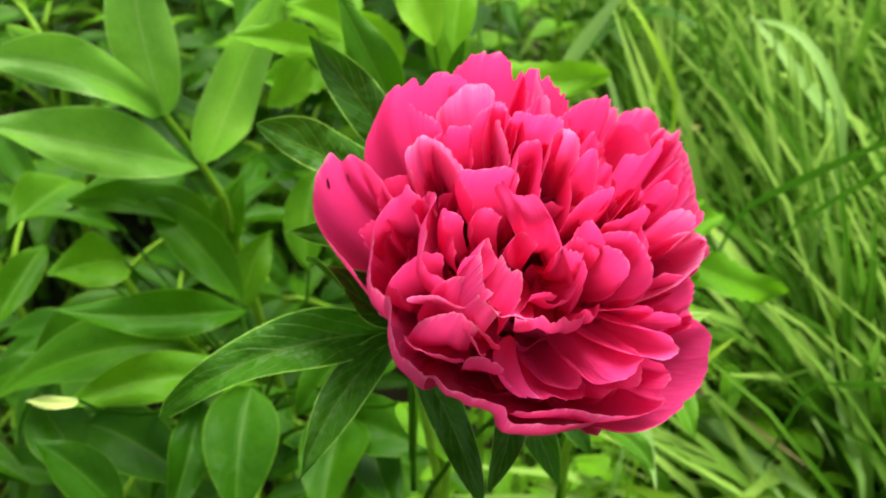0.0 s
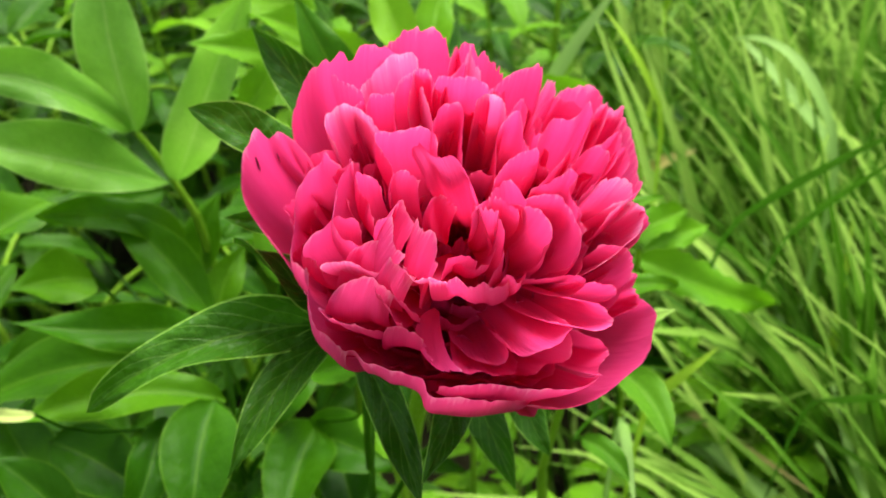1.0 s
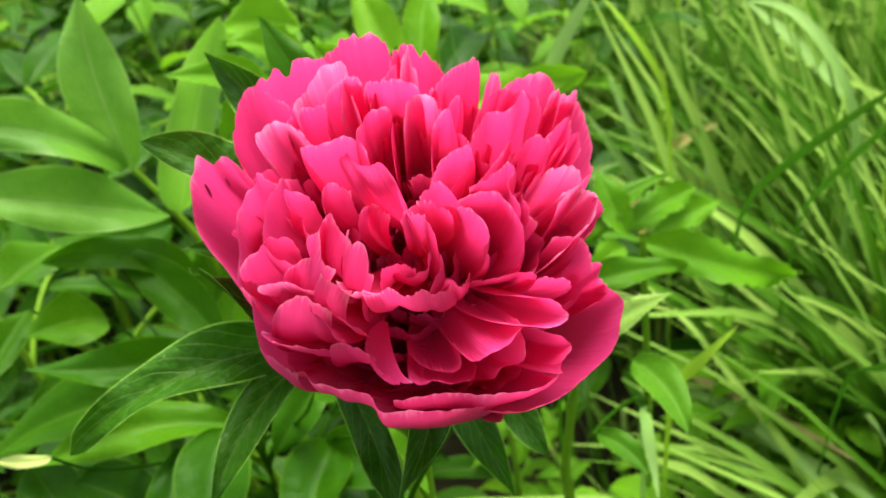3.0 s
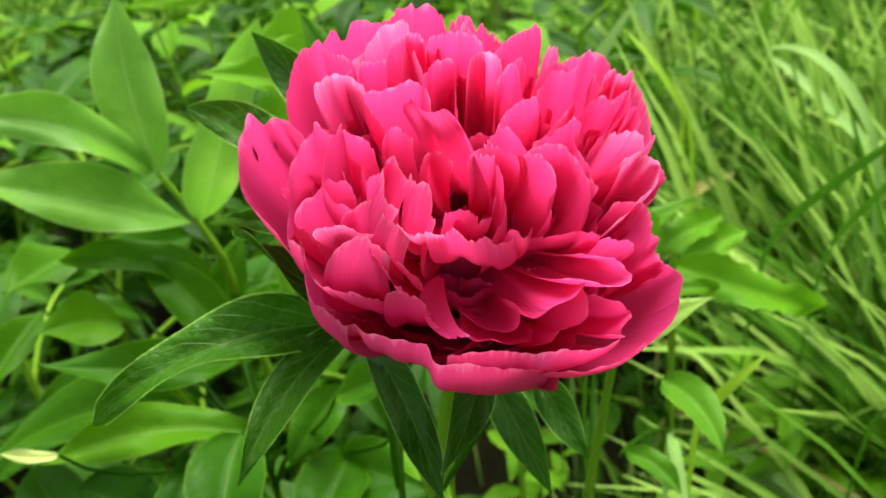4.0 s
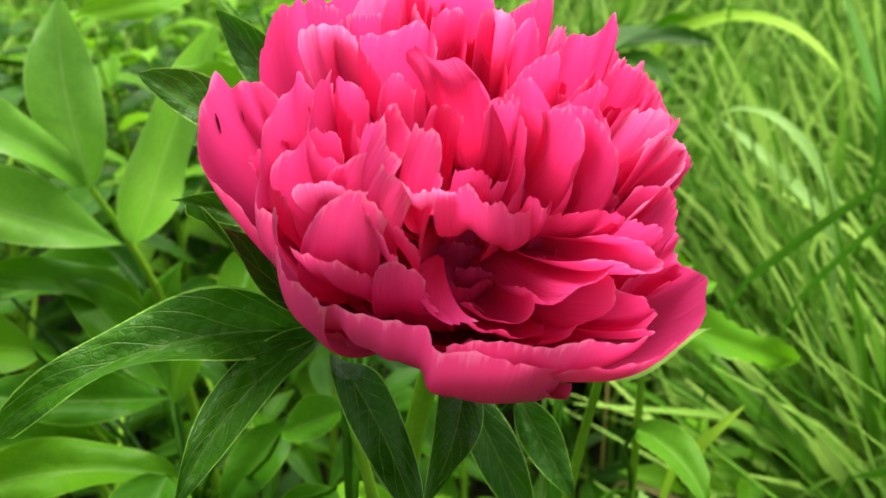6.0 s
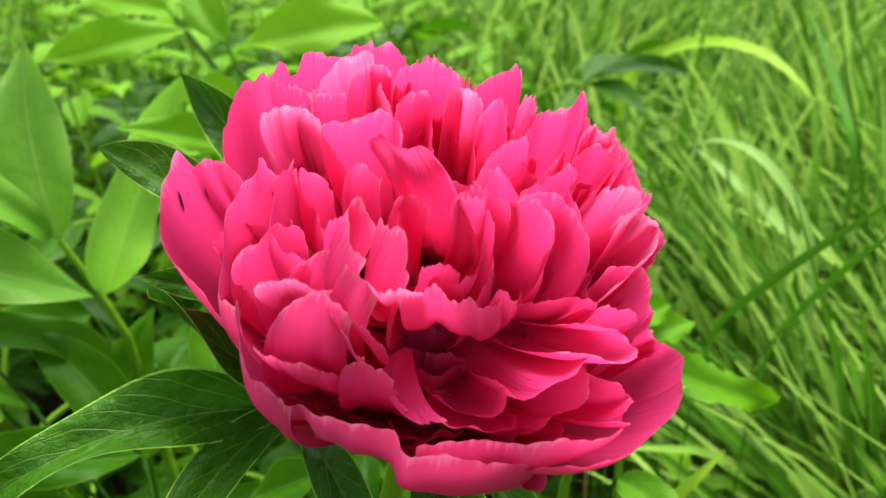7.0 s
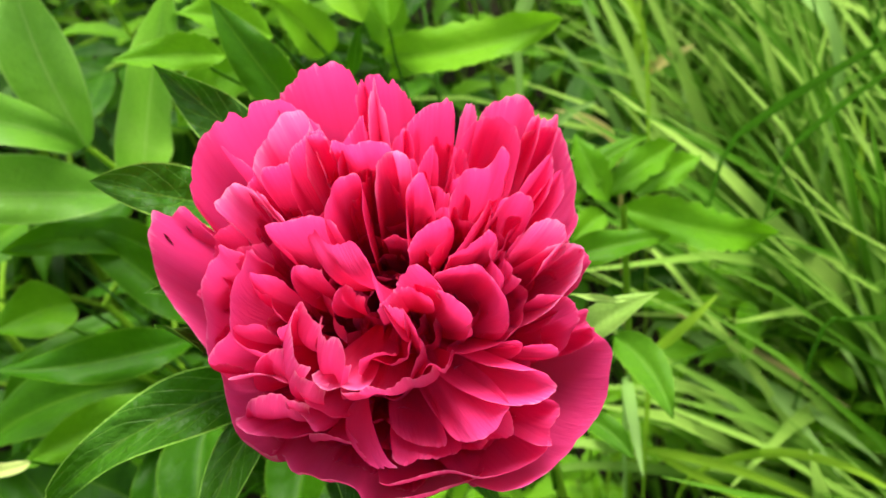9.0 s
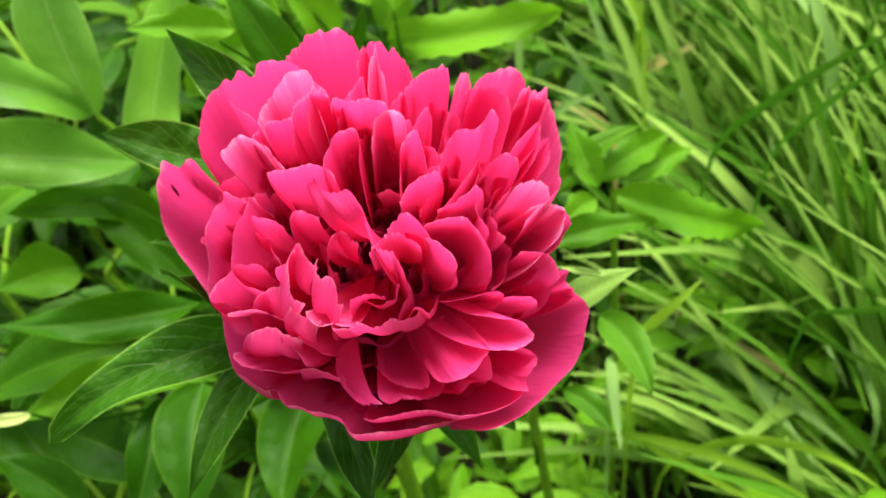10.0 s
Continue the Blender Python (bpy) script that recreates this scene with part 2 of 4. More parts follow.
def sheet_mesh(name, pts, uvs, closed=False):
    """A smooth mesh from a grid of points (rows, columns, 3) with its uv grid."""
    nu, nv = pts.shape[:2]
    verts = pts.reshape(-1, 3)
    i = np.arange(nu * nv).reshape(nu, nv)
    if closed:
        i = np.concatenate([i, i[:, :1]], 1)
    faces = np.stack([i[:-1, :-1], i[:-1, 1:], i[1:, 1:], i[1:, :-1]], -1).reshape(-1, 4)
    me = bpy.data.meshes.new(name)
    me.from_pydata(verts.tolist(), [], faces.tolist())
    me.polygons.foreach_set("use_smooth", [True] * len(faces))
    layer = me.uv_layers.new(name="UVMap")
    layer.data.foreach_set("uv", uvs.reshape(-1, 2)[faces.reshape(-1)].astype(np.float32).ravel())
    me.update()
    return me


def unit(v):
    v = np.asarray(v, float)
    return v / max(np.linalg.norm(v), 1e-9)


def bezier(p0, p1, p2, p3, u):
    u = u[:, None]
    return (1 - u) ** 3 * p0 + 3 * (1 - u) ** 2 * u * p1 + 3 * (1 - u) * u * u * p2 + u ** 3 * p3


def tube(name, points, radii, sides=8):
    """A round tapered stem along a line of points."""
    p = np.asarray(points, float)
    t = np.gradient(p, axis=0)
    t /= np.linalg.norm(t, axis=1)[:, None]
    ref = np.array((0.3, 0.9, 0.2))
    a = np.cross(t, ref)
    a /= np.linalg.norm(a, axis=1)[:, None]
    b = np.cross(t, a)
    ang = np.linspace(0, 2 * math.pi, sides, endpoint=False)
    r = np.asarray(radii, float)[:, None, None]
    pts = p[:, None] + r * (np.cos(ang)[None, :, None] * a[:, None] + np.sin(ang)[None, :, None] * b[:, None])
    uv = np.stack(np.meshgrid(np.linspace(0, 1, len(p)), np.linspace(0.2, 0.8, sides), indexing="ij"), -1)
    return sheet_mesh(name, pts, uv, True)


def stem_line(a, b, sag=0.0, n=8):
    """Points from a to b, bowed upward by sag."""
    u = np.linspace(0, 1, n)
    p = np.outer(1 - u, a) + np.outer(u, b)
    p[:, 2] += sag * 4 * u * (1 - u)
    return p


def leaflet_mesh(base, tip, width, roll=0.0, arch=0.06, fold=0.42, wave=0.06, seed=0, peak=0.42, serrate=0.0, nu=16, nv=9, curl=0.0, bend=None):
    """A lance-shaped leaf blade from base to tip: arch lifts its middle, fold lifts its sides, roll turns it about its length."""
    rng = random.Random(seed)
    base, tip = np.asarray(base, float), np.asarray(tip, float)
    d = tip - base
    length = np.linalg.norm(d)
    d = d / length
    up = np.array((0, 0, 1.0)) if abs(d[2]) < 0.95 else np.array((0, -1.0, 0))
    s = unit(np.cross(d, up))
    n = np.cross(s, d)
    c, k = math.cos(radians(roll)), math.sin(radians(roll))
    s, n = c * s + k * n, c * n - k * s
    u = np.linspace(0, 1, nu)
    v = np.linspace(-1, 1, nv)
    q = peak / (1 - peak)
    prof = (u ** q) * (1 - u) * (1 + 1 / q) ** q * (1 + q)
    prof = np.clip(prof, 0, None) ** 1.05 / max((prof ** 1.05).max(), 1e-9)
    bend = (rng.uniform(-0.09, 0.09) if bend is None else bend) * length
    twist = rng.uniform(-0.5, 0.5)
    half = width / 2 * prof
    f1, f2 = rng.uniform(5, 9), rng.uniform(0, 6)
    U, V = np.meshgrid(u, v, indexing="ij")
    H = half[:, None]
    if serrate:
        H = H * (1 + serrate * ((U * 9) % 1.0 - 0.5) * np.abs(V) ** 3)
    lift = arch * length * 4 * U * (1 - U) - curl * length * U ** 3
    lift = lift + fold * np.abs(V) * H + wave * length * np.abs(V) ** 2 * np.sin(f1 * U + f2 + 1.5 * np.sign(V)) * (prof[:, None] > 0.02)
    lift = lift - 0.035 * H * np.cos(V * 6.0) * prof[:, None]
    sideways = V * H * (1 - 0.12 * np.abs(V)) + bend * (4 * U * (1 - U))[:, :]
    ct, st = np.cos(twist * (U - 0.3)), np.sin(twist * (U - 0.3))
    a, b = sideways * ct - lift * st, sideways * st + lift * ct
    pts = base + U[..., None] * d * length + a[..., None] * s + b[..., None] * n
    return sheet_mesh("leaflet", pts, np.stack([U, V], -1))


# ---- ground ----
def ground():
    n = 60
    g = np.linspace(-1, 1, n)
    reach = np.sign(g) * (np.abs(g) ** 4 * 400 + np.abs(g) * 2.0)
    X, Y = np.meshgrid(reach, reach, indexing="ij")
    Z = np.zeros_like(X)
    for i in range(n):
        for j in range(n):
            Z[i, j] = 0.03 * noise.noise((X[i, j] * 2, Y[i, j] * 2, 0)) if abs(X[i, j]) < 10 and abs(Y[i, j]) < 10 else 0
    me = sheet_mesh("ground", np.stack([X, Y, Z], -1), np.stack([X, Y], -1))
    ob = new("ground", me)
    me.materials.append(SOIL)
    tagged(ob, "dark damp garden soil that turns to green turf", "ground", kind="structure")


ground()


# ---- the open flower ----
BASE = np.array((0.024, 0.234, 0.623))
AXIS = unit((0.12, -0.45, 0.88))
RIGHT = unit(np.cross((0.0, 1.0, 0.0), AXIS))
FRONT = np.cross(AXIS, RIGHT)


ROWS, COLUMNS = 18, 49


def petal_mesh(rim, root=(0.3, 0.35), belly=0.12, brow=None, over=None, foot=None, spread=(0.22, 0.22), ruffle=0.04, teeth=1.0, tint=1.0, seed=0):
    """One petal in the flower's own axes (right, away, up), in millimetres. It fans out from its root to a ragged rim that runs through
    the given points. root: the shares of the rim's reach and height at which it starts; belly: how far it bows outward, low down and (brow) under the rim; over: where,
    seen from the rim, it folds over; spread: how far the sides reach on past the rim's ends, as they sink."""
    rng = random.Random(seed)
    p = np.array(rim, float) / 1000
    mid = p[len(p) // 2]
    start = np.array(foot, float) / 1000 if foot else mid * np.array((root[0], root[0], root[1])) + np.array((0, 0, 0.002))
    whole = np.linalg.norm(np.diff(p, axis=0), axis=1).sum()
    for share, end, way in ((spread[0], p[0], p[0] - p[1]), (spread[1], p[-1], p[-1] - p[-2])):
        if share:
            beyond = end + share * whole * (0.75 * unit(way) + 0.9 * unit(start - end))
            p = np.concatenate([[beyond], p]) if end is p[0] or np.allclose(end, p[0]) else np.concatenate([p, [beyond]])
    run = np.concatenate([[0], np.cumsum(np.linalg.norm(np.diff(p, axis=0), axis=1))])
    v = np.linspace(-1, 1, COLUMNS)
    at = (v + 1) / 2 * run[-1]
    slope = np.gradient(p, run, axis=0)
    i = np.clip(np.searchsorted(run, at, side="right") - 1, 0, len(p) - 2)
    gap = (run[i + 1] - run[i])[:, None]
    f = ((at - run[i])[:, None]) / gap
    edge = (2 * f ** 3 - 3 * f ** 2 + 1) * p[i] + (f ** 3 - 2 * f ** 2 + f) * gap * slope[i] + (3 * f ** 2 - 2 * f ** 3) * p[i + 1] + (f ** 3 - f ** 2) * gap * slope[i + 1]
    top, wide = edge[COLUMNS // 2], run[-1]
    foot = start
    d = unit(top - foot)
    size = np.linalg.norm(top - foot)
    out = np.array((top[0], top[1], 0.0))
    n = unit(out - (out @ d) * d)
    if over is None:
        c1, c2 = foot + 0.33 * (top - foot) + n * belly * size * 1.05, foot + 0.74 * (top - foot) + n * (brow or belly * 1.2) * size
    else:
        c2 = top + np.array(over) / 1000
        c1 = foot + 0.5 * (c2 - foot)
    ph = [rng.uniform(0, 6.3) for _ in range(8)]
    fine = np.array([rng.uniform(-1, 1) for _ in v])
    bite = teeth * 0.0008 * (0.9 * np.abs(np.sin(4.5 * v + ph[1])) + 0.5 * np.sin(9 * v + ph[2]) + 0.55 * np.abs(np.sin(13 * v + ph[0])) + 0.5 * fine + 0.45 * np.abs(np.sin(19 * v + ph[6])) + 0.35 * np.sin(33 * v + ph[7]))
    bite = bite + teeth * max(0.0, rng.uniform(-0.002, 0.0028)) * np.exp(-((v - rng.uniform(-0.6, 0.6)) / 0.09) ** 2)
    for _ in range(3):
        bite = bite + teeth * rng.uniform(0.0003, 0.0016) * np.clip(1 - np.abs(v - rng.uniform(-0.8, 0.8)) / 0.07, 0, 1)
    bite = np.clip((bite - bite.min()) / max(size, 0.02), 0, 0.25)
    U = np.linspace(0, 1, ROWS)[:, None] * (1 - bite)[None, :]
    u = U[..., None]
    mid = (1 - u) ** 3 * foot + 3 * (1 - u) ** 2 * u * c1 + 3 * (1 - u) * u * u * c2 + u ** 3 * top
    grow = 0.12 + 0.88 * np.sin(np.minimum(U / 0.8, 1) * math.pi / 2) ** 0.9
    pts = mid + (edge - top)[None] * grow[..., None]
    V = np.broadcast_to(v, U.shape)
    push = ruffle * wide * U ** 2.2 * (0.5 * np.sin(4.2 * V + ph[3]) + 0.35 * np.sin(9.5 * V + ph[4] + 2 * U))
    push = push + 0.02 * wide * U * np.sin(5 * U + ph[5] + 2.5 * V) + 0.0012 * wide * fine * U ** 1.5
    push = push - 0.07 * wide * (V ** 2 - 0.35) * np.sin(math.pi * np.minimum(U * 1.05, 1))
    pts = pts + push[..., None] * n
    pts = pts @ np.stack([RIGHT, FRONT, AXIS])
    return sheet_mesh("petal", pts, np.stack([U * tint, V], -1))


PEONY = thing("peony", BASE, "open double peony with ruffled deep pink petals and green stem", "flower")
steps = np.linspace(0, 1, 7)
HEAD = part("flower_head", tube("flower_head", np.outer(steps - 0.45, AXIS) * 0.022, 0.011 * np.sqrt(np.clip(1.02 - (2 * steps - 1) ** 2, 0.02, 1)), 12), STEM, PEONY, "green receptacle under the petals")
made = []


def petal(rim, mat=None, **more):
    made.append(1)
    return part("petal", petal_mesh(rim, seed=len(made), **more), mat or PETAL, HEAD, "pale pink petal" if mat else "")


def tear(on, u, v, length, width):
    """A small dark slit in a petal, u along it and v across it."""
    grid = np.array([p.co for p in on.data.vertices]).reshape(ROWS, COLUMNS, 3)
    i, j = int(u * (ROWS - 1)), int((v + 1) * (COLUMNS // 2))
    a, across = grid[i, j], unit(grid[i, j + 1] - grid[i, j - 1])
    along = unit(grid[i + 1, j] - grid[i - 1, j])
    nm = np.cross(along, across)
    k = np.linspace(-1, 1, 9)
    run = unit(along + 0.3 * across)
    wide = np.cross(run, nm)
    mid = a + np.outer(k, run) * length / 2
    half = (width / 2 * (1 - k * k))[:, None] * wide
    rows = np.stack([mid - half - nm * 0.0005, mid - half + nm * 0.0005, mid + half + nm * 0.0005, mid + half - nm * 0.0005], 1)
    uv = np.stack(np.meshgrid(np.linspace(0, 1, 9), np.linspace(0, 1, 4), indexing="ij"), -1)
    part("tear", sheet_mesh("tear", rows, uv, True), SLIT, HEAD, "dark withered slit in a petal")


def crown():
    # outer cup
    torn = petal([(-51, -14, 51), (-59, -5, 48), (-67, 7, 46), (-71, 17, 48), (-71, 24, 54), (-68, 27, 60), (-65, 28, 66), (-63, 28, 62), (-61, 32, 58), (-57, 26, 62)], root=(0.18, 0.04), spread=(0.0, 0.2), belly=0.2)
    tear(torn, 0.89, 0.07, 0.007, 0.0009)
    tear(torn, 0.94, 0.34, 0.004, 0.0005)
    petal([(-56, 32, 66), (-54, 39, 75), (-49, 51, 73), (-41, 54, 78), (-30, 57, 76)], root=(0.18, 0.04), belly=0.26, ruffle=0.03, teeth=3.0)
    petal([(-31, 60, 70), (-28, 67, 68), (-25, 71, 69), (-18, 73, 68), (-11, 72, 68), (-7, 67, 69)], root=(0.18, 0.04), belly=0.26, ruffle=0.03, teeth=3.0)
    petal([(-6, 66, 71), (-3, 68, 70), (1, 67, 68), (6, 61, 69), (8, 56, 71), (9, 53, 72)], root=(0.18, 0.04), belly=0.26, ruffle=0.03, teeth=3.0)
    petal([(28, -53, 69), (42, -48, 65), (54, -39, 58), (59, -32, 54), (62, -24, 52), (63, -11, 47), (60, -8, 45), (58, -4, 44)], root=(0.2, 0.04), spread=(0.1, 0.1), belly=0.17, ruffle=0.02, teeth=1.8)
    petal([(-31, -41, 63), (-28, -41, 66), (-23, -46, 71), (-21, -46, 71), (-16, -48, 72), (-13, -48, 73), (-8, -50, 75), (-6, -53, 72), (1, -54, 71), (6, -54, 68), (15, -52, 61), (24, -49, 53)], root=(0.2, 0.03), spread=(0.04, 0.04), belly=0.12, ruffle=0.012, brow=0.21, teeth=0.8)
    petal([(-45, -19, 68), (-43, -24, 70), (-42, -29, 67), (-39, -35, 68), (-35, -39, 68), (-31, -42, 65)], root=(0.2, 0.03), spread=(0.05, 0.05), belly=0.14, ruffle=0.015, brow=0.27, teeth=0.7)
    petal([(-44, -21, 67), (-49, -14, 63), (-51, -6, 63), (-50, 4, 71), (-47, 8, 76), (-44, 9, 79), (-41, 10, 84), (-39, 10, 82)], root=(0.2, 0.04), spread=(0.0, 0.2), belly=0.2)
    petal([(51, 55, 56), (54, 49, 57), (55, 35, 60), (53, 24, 67), (50, 13, 76)], root=(0.2, 0.05), belly=0.2)
    petal([(29, 59, 58), (32, 64, 56), (36, 66, 55), (43, 66, 55), (47, 59, 56)], root=(0.2, 0.05), belly=0.2)
    petal([(47, 59, 56), (50, 58, 55), (52, 59, 56), (52, 52, 56)], root=(0.2, 0.05), belly=0.2)
    petal([(48, -3, 69), (51, -4, 68), (52, -6, 62), (51, -9, 54), (49, -13, 50)], root=(0.25, 0.1), belly=0.15)
    petal([(54, -3, 52), (58, -2, 50), (57, -5, 47), (60, -6, 43), (58, -10, 43)], root=(0.25, 0.1), belly=0.15)
    petal([(19, -49, 50), (22, -51, 48), (26, -50, 47), (27, -48, 48)], root=(0.75, 0.6), spread=(0.1, 0.1), belly=0.1)
    petal([(-2, -50, 67), (8, -49, 66), (16, -48, 63), (26, -50, 72), (34, -47, 68), (41, -42, 65)], root=(0.25, 0.05), spread=(0.05, 0.05), belly=0.14, ruffle=0.015, brow=0.2, teeth=0.7)
    # second cup, to the sides and front
    petal([(-38, -35, 75), (-35, -37, 76), (-33, -37, 78), (-30, -38, 76), (-27, -39, 76), (-24, -39, 73), (-21, -38, 69)], root=(0.3, 0.35), spread=(0.1, 0.1), belly=0.12, teeth=0.7)
    petal([(50, 11, 73), (52, 11, 72), (54, 10, 71), (53, 5, 70), (52, 2, 71), (47, -5, 70)], root=(0.25, 0.25), belly=0.1, mat=PETAL_PALE)
    petal([(55, 10, 70), (56, 8, 69), (54, 4, 67), (50, -2, 67)], root=(0.25, 0.2), belly=0.12)
    petal([(39, 14, 77), (42, 17, 76), (47, 17, 76), (49, 15, 76), (50, 12, 73)], root=(0.25, 0.3), belly=0.1, mat=PETAL_PALE)
    petal([(31, 18, 83), (35, 21, 85), (39, 20, 85), (40, 18, 85), (38, 14, 83), (37, 12, 81)], root=(0.25, 0.4), belly=0.12)
    petal([(44, 37, 67), (48, 41, 66), (48, 32, 67)], root=(0.3, 0.3), belly=0.12)
    petal([(47, 33, 65), (51, 37, 64), (49, 25, 67)], root=(0.3, 0.3), belly=0.12)
    petal([(21, 42, 69), (24, 50, 67), (28, 55, 62), (32, 59, 56), (38, 55, 59), (40, 49, 60)], root=(0.25, 0.25), belly=0.12)
    petal([(17, 12, 89), (19, 21, 89), (22, 26, 90), (28, 27, 89), (31, 30, 93), (34, 30, 87)], root=(0.3, 0.35), belly=0.12)
    petal([(19, 6, 84), (23, 12, 84), (29, 20, 84), (29, 17, 83)], root=(0.3, 0.4), belly=0.12)
    petal([(21, 6, 89), (25, 8, 89), (27, 9, 90), (29, 7, 90), (28, 5, 89), (30, 1, 86), (31, -1, 83)], root=(0.3, 0.4), belly=0.12)
    petal([(20, 0, 91), (25, 0, 90), (28, -3, 88), (30, -7, 86), (31, -12, 85), (32, -13, 78), (31, -13, 71)], root=(0.3, 0.4), belly=0.12)
    petal([(9, 8, 91), (11, 9, 94), (15, 10, 96), (17, 10, 89), (15, 7, 87)], root=(0.3, 0.45), belly=0.12)
    petal([(7, 12, 85), (6, 19, 85), (7, 21, 90), (11, 22, 95), (13, 19, 92)], root=(0.35, 0.4), belly=0.12)
    petal([(8, 50, 74), (13, 52, 77), (19, 51, 82), (20, 48, 79)], root=(0.3, 0.3), belly=0.12)
    petal([(11, 33, 83), (14, 37, 83), (15, 31, 83)], root=(0.4, 0.4), belly=0.12)
    petal([(23, 56, 66), (25, 59, 66), (27, 56, 66)], root=(0.4, 0.3), belly=0.12, mat=PETAL_PALE)
    petal([(3, 46, 70), (6, 48, 72), (8, 44, 73)], root=(0.35, 0.4), belly=0.12)
    petal([(-4, 56, 76), (-3, 62, 74), (-3, 65, 72), (-1, 55, 75), (1, 48, 78)], root=(0.35, 0.4), belly=0.12, mat=PETAL_PALE)
    petal([(-11, 37, 87), (-8, 39, 88), (-5, 45, 87), (-4, 37, 89)], root=(0.35, 0.4), belly=0.12)
    petal([(-12, 34, 92), (-5, 31, 98), (-0, 33, 95), (2, 33, 92)], root=(0.35, 0.4), belly=0.12)
    petal([(-1, 25, 91), (-0, 30, 90), (3, 32, 89), (7, 31, 89), (8, 27, 89)], root=(0.25, 0.4), belly=0.12, mat=PETAL_PALE)
    petal([(-13, 12, 100), (-12, 17, 97), (-11, 22, 95), (-7, 22, 95), (-5, 22, 95), (-4, 14, 93)], root=(0.3, 0.4), belly=0.12)
    petal([(-25, 7, 91), (-27, 10, 95), (-20, 11, 97), (-16, 11, 100), (-14, 11, 99)], root=(0.35, 0.45), belly=0.12)
    petal([(-18, 8, 93), (-16, 9, 94), (-12, 6, 94), (-9, 5, 94), (-6, 5, 95), (-3, -0, 96), (-2, -5, 97), (-1, -9, 97)], foot=(4, 8, 45), spread=(0.05, 0.05), belly=0.12, over=(7, -17, 7), tint=0.6)
    petal([(-22, -2, 87), (-22, 1, 90), (-19, 0, 94), (-17, 0, 93)], root=(0.3, 0.45), belly=0.12)
    petal([(-43, 20, 79), (-43, 21, 86), (-41, 23, 86), (-39, 27, 84), (-35, 25, 85), (-31, 20, 85)], root=(0.35, 0.4), belly=0.12, mat=PETAL_PALE)
    petal([(-30, -19, 86), (-33, -17, 88), (-35, -14, 92), (-36, -9, 94), (-36, -0, 91), (-35, 8, 85)], root=(0.45, 0.35), spread=(0.1, 0.1), belly=0.12)
    petal([(-28, -7, 85), (-29, -5, 84), (-31, -4, 90), (-32, -1, 94), (-28, -1, 91)], root=(0.45, 0.45), belly=0.12)
    petal([(-45, 41, 79), (-41, 37, 81), (-34, 29, 86), (-36, 27, 82)], root=(0.4, 0.4), belly=0.12)
    petal([(-36, 27, 82), (-31, 23, 84), (-28, 19, 85)], root=(0.45, 0.45), belly=0.12, mat=PETAL_PALE)
    petal([(-36, 33, 79), (-33, 44, 75), (-29, 47, 81), (-25, 48, 83), (-19, 42, 89), (-20, 39, 88)], root=(0.3, 0.35), belly=0.12, mat=PETAL_PALE)
    petal([(-32, 31, 84), (-28, 32, 84), (-25, 32, 84), (-24, 25, 83)], root=(0.4, 0.4), belly=0.12)
    petal([(-24, 33, 88), (-21, 37, 89), (-16, 38, 89)], root=(0.35, 0.4), belly=0.12)
    petal([(-17, 34, 87), (-15, 29, 87), (-13, 23, 87)], root=(0.4, 0.45), belly=0.12, mat=PETAL_PALE)
    petal([(-19, 39, 88), (-16, 40, 87), (-13, 35, 87)], root=(0.4, 0.45), belly=0.12)
    petal([(-11, 30, 88), (-10, 33, 89), (-8, 26, 88)], root=(0.4, 0.45), belly=0.12)
    # round the middle
    petal([(2, -10, 99), (4, -6, 99), (7, -2, 99), (11, -3, 98), (13, -6, 96)], root=(0.3, 0.5), belly=0.12)
    petal([(13, -7, 95), (16, -9, 98), (17, -10, 99), (20, -12, 95), (21, -13, 92), (21, -15, 86), (22, -13, 78)], root=(0.2, 0.45), belly=0.12)
    petal([(1, -11, 100), (3, -13, 101), (6, -14, 103), (6, -16, 100)], root=(0.5, 0.6), belly=0.12)
    petal([(7, -15, 100), (9, -18, 92), (10, -20, 83), (7, -24, 82)], root=(0.4, 0.5), belly=0.12)
    petal([(-18, -25, 95), (-20, -18, 97), (-20, -14, 96), (-19, -9, 94), (-15, -13, 92)], root=(0.45, 0.5), spread=(0.1, 0.1), belly=0.28, teeth=0.4)
    petal([(-14, -13, 93), (-12, -19, 97), (-10, -18, 97), (-8, -21, 94), (-8, -24, 89)], root=(0.4, 0.5), spread=(0.1, 0.1), belly=0.28, teeth=0.4)
    petal([(-24, -15, 93), (-21, -14, 94), (-20, -12, 96)], root=(0.6, 0.5), belly=0.12)
    petal([(-31, -21, 84), (-28, -19, 85), (-25, -19, 88), (-21, -22, 90), (-19, -25, 93), (-16, -27, 92)], root=(0.35, 0.45), belly=0.3, teeth=0.5)
    petal([(-42, -19, 73), (-42, -18, 84), (-41, -16, 84), (-39, -14, 84), (-36, -13, 88), (-34, -13, 87)], root=(0.35, 0.35), belly=0.2)
    petal([(-38, -25, 83), (-33, -24, 84), (-28, -25, 84), (-22, -28, 85)], root=(0.35, 0.55), belly=0.12, mat=PETAL_PALE)
    petal([(-35, -30, 74), (-33, -29, 79), (-30, -30, 85), (-27, -31, 88), (-24, -31, 89), (-22, -32, 88)], root=(0.35, 0.4), belly=0.3, teeth=0.5)
    petal([(-23, -33, 88), (-22, -34, 86), (-20, -35, 83), (-17, -38, 81)], root=(0.45, 0.55), belly=0.12)
    petal([(-20, -30, 86), (-16, -33, 84), (-12, -35, 78)], root=(0.45, 0.55), belly=0.12)
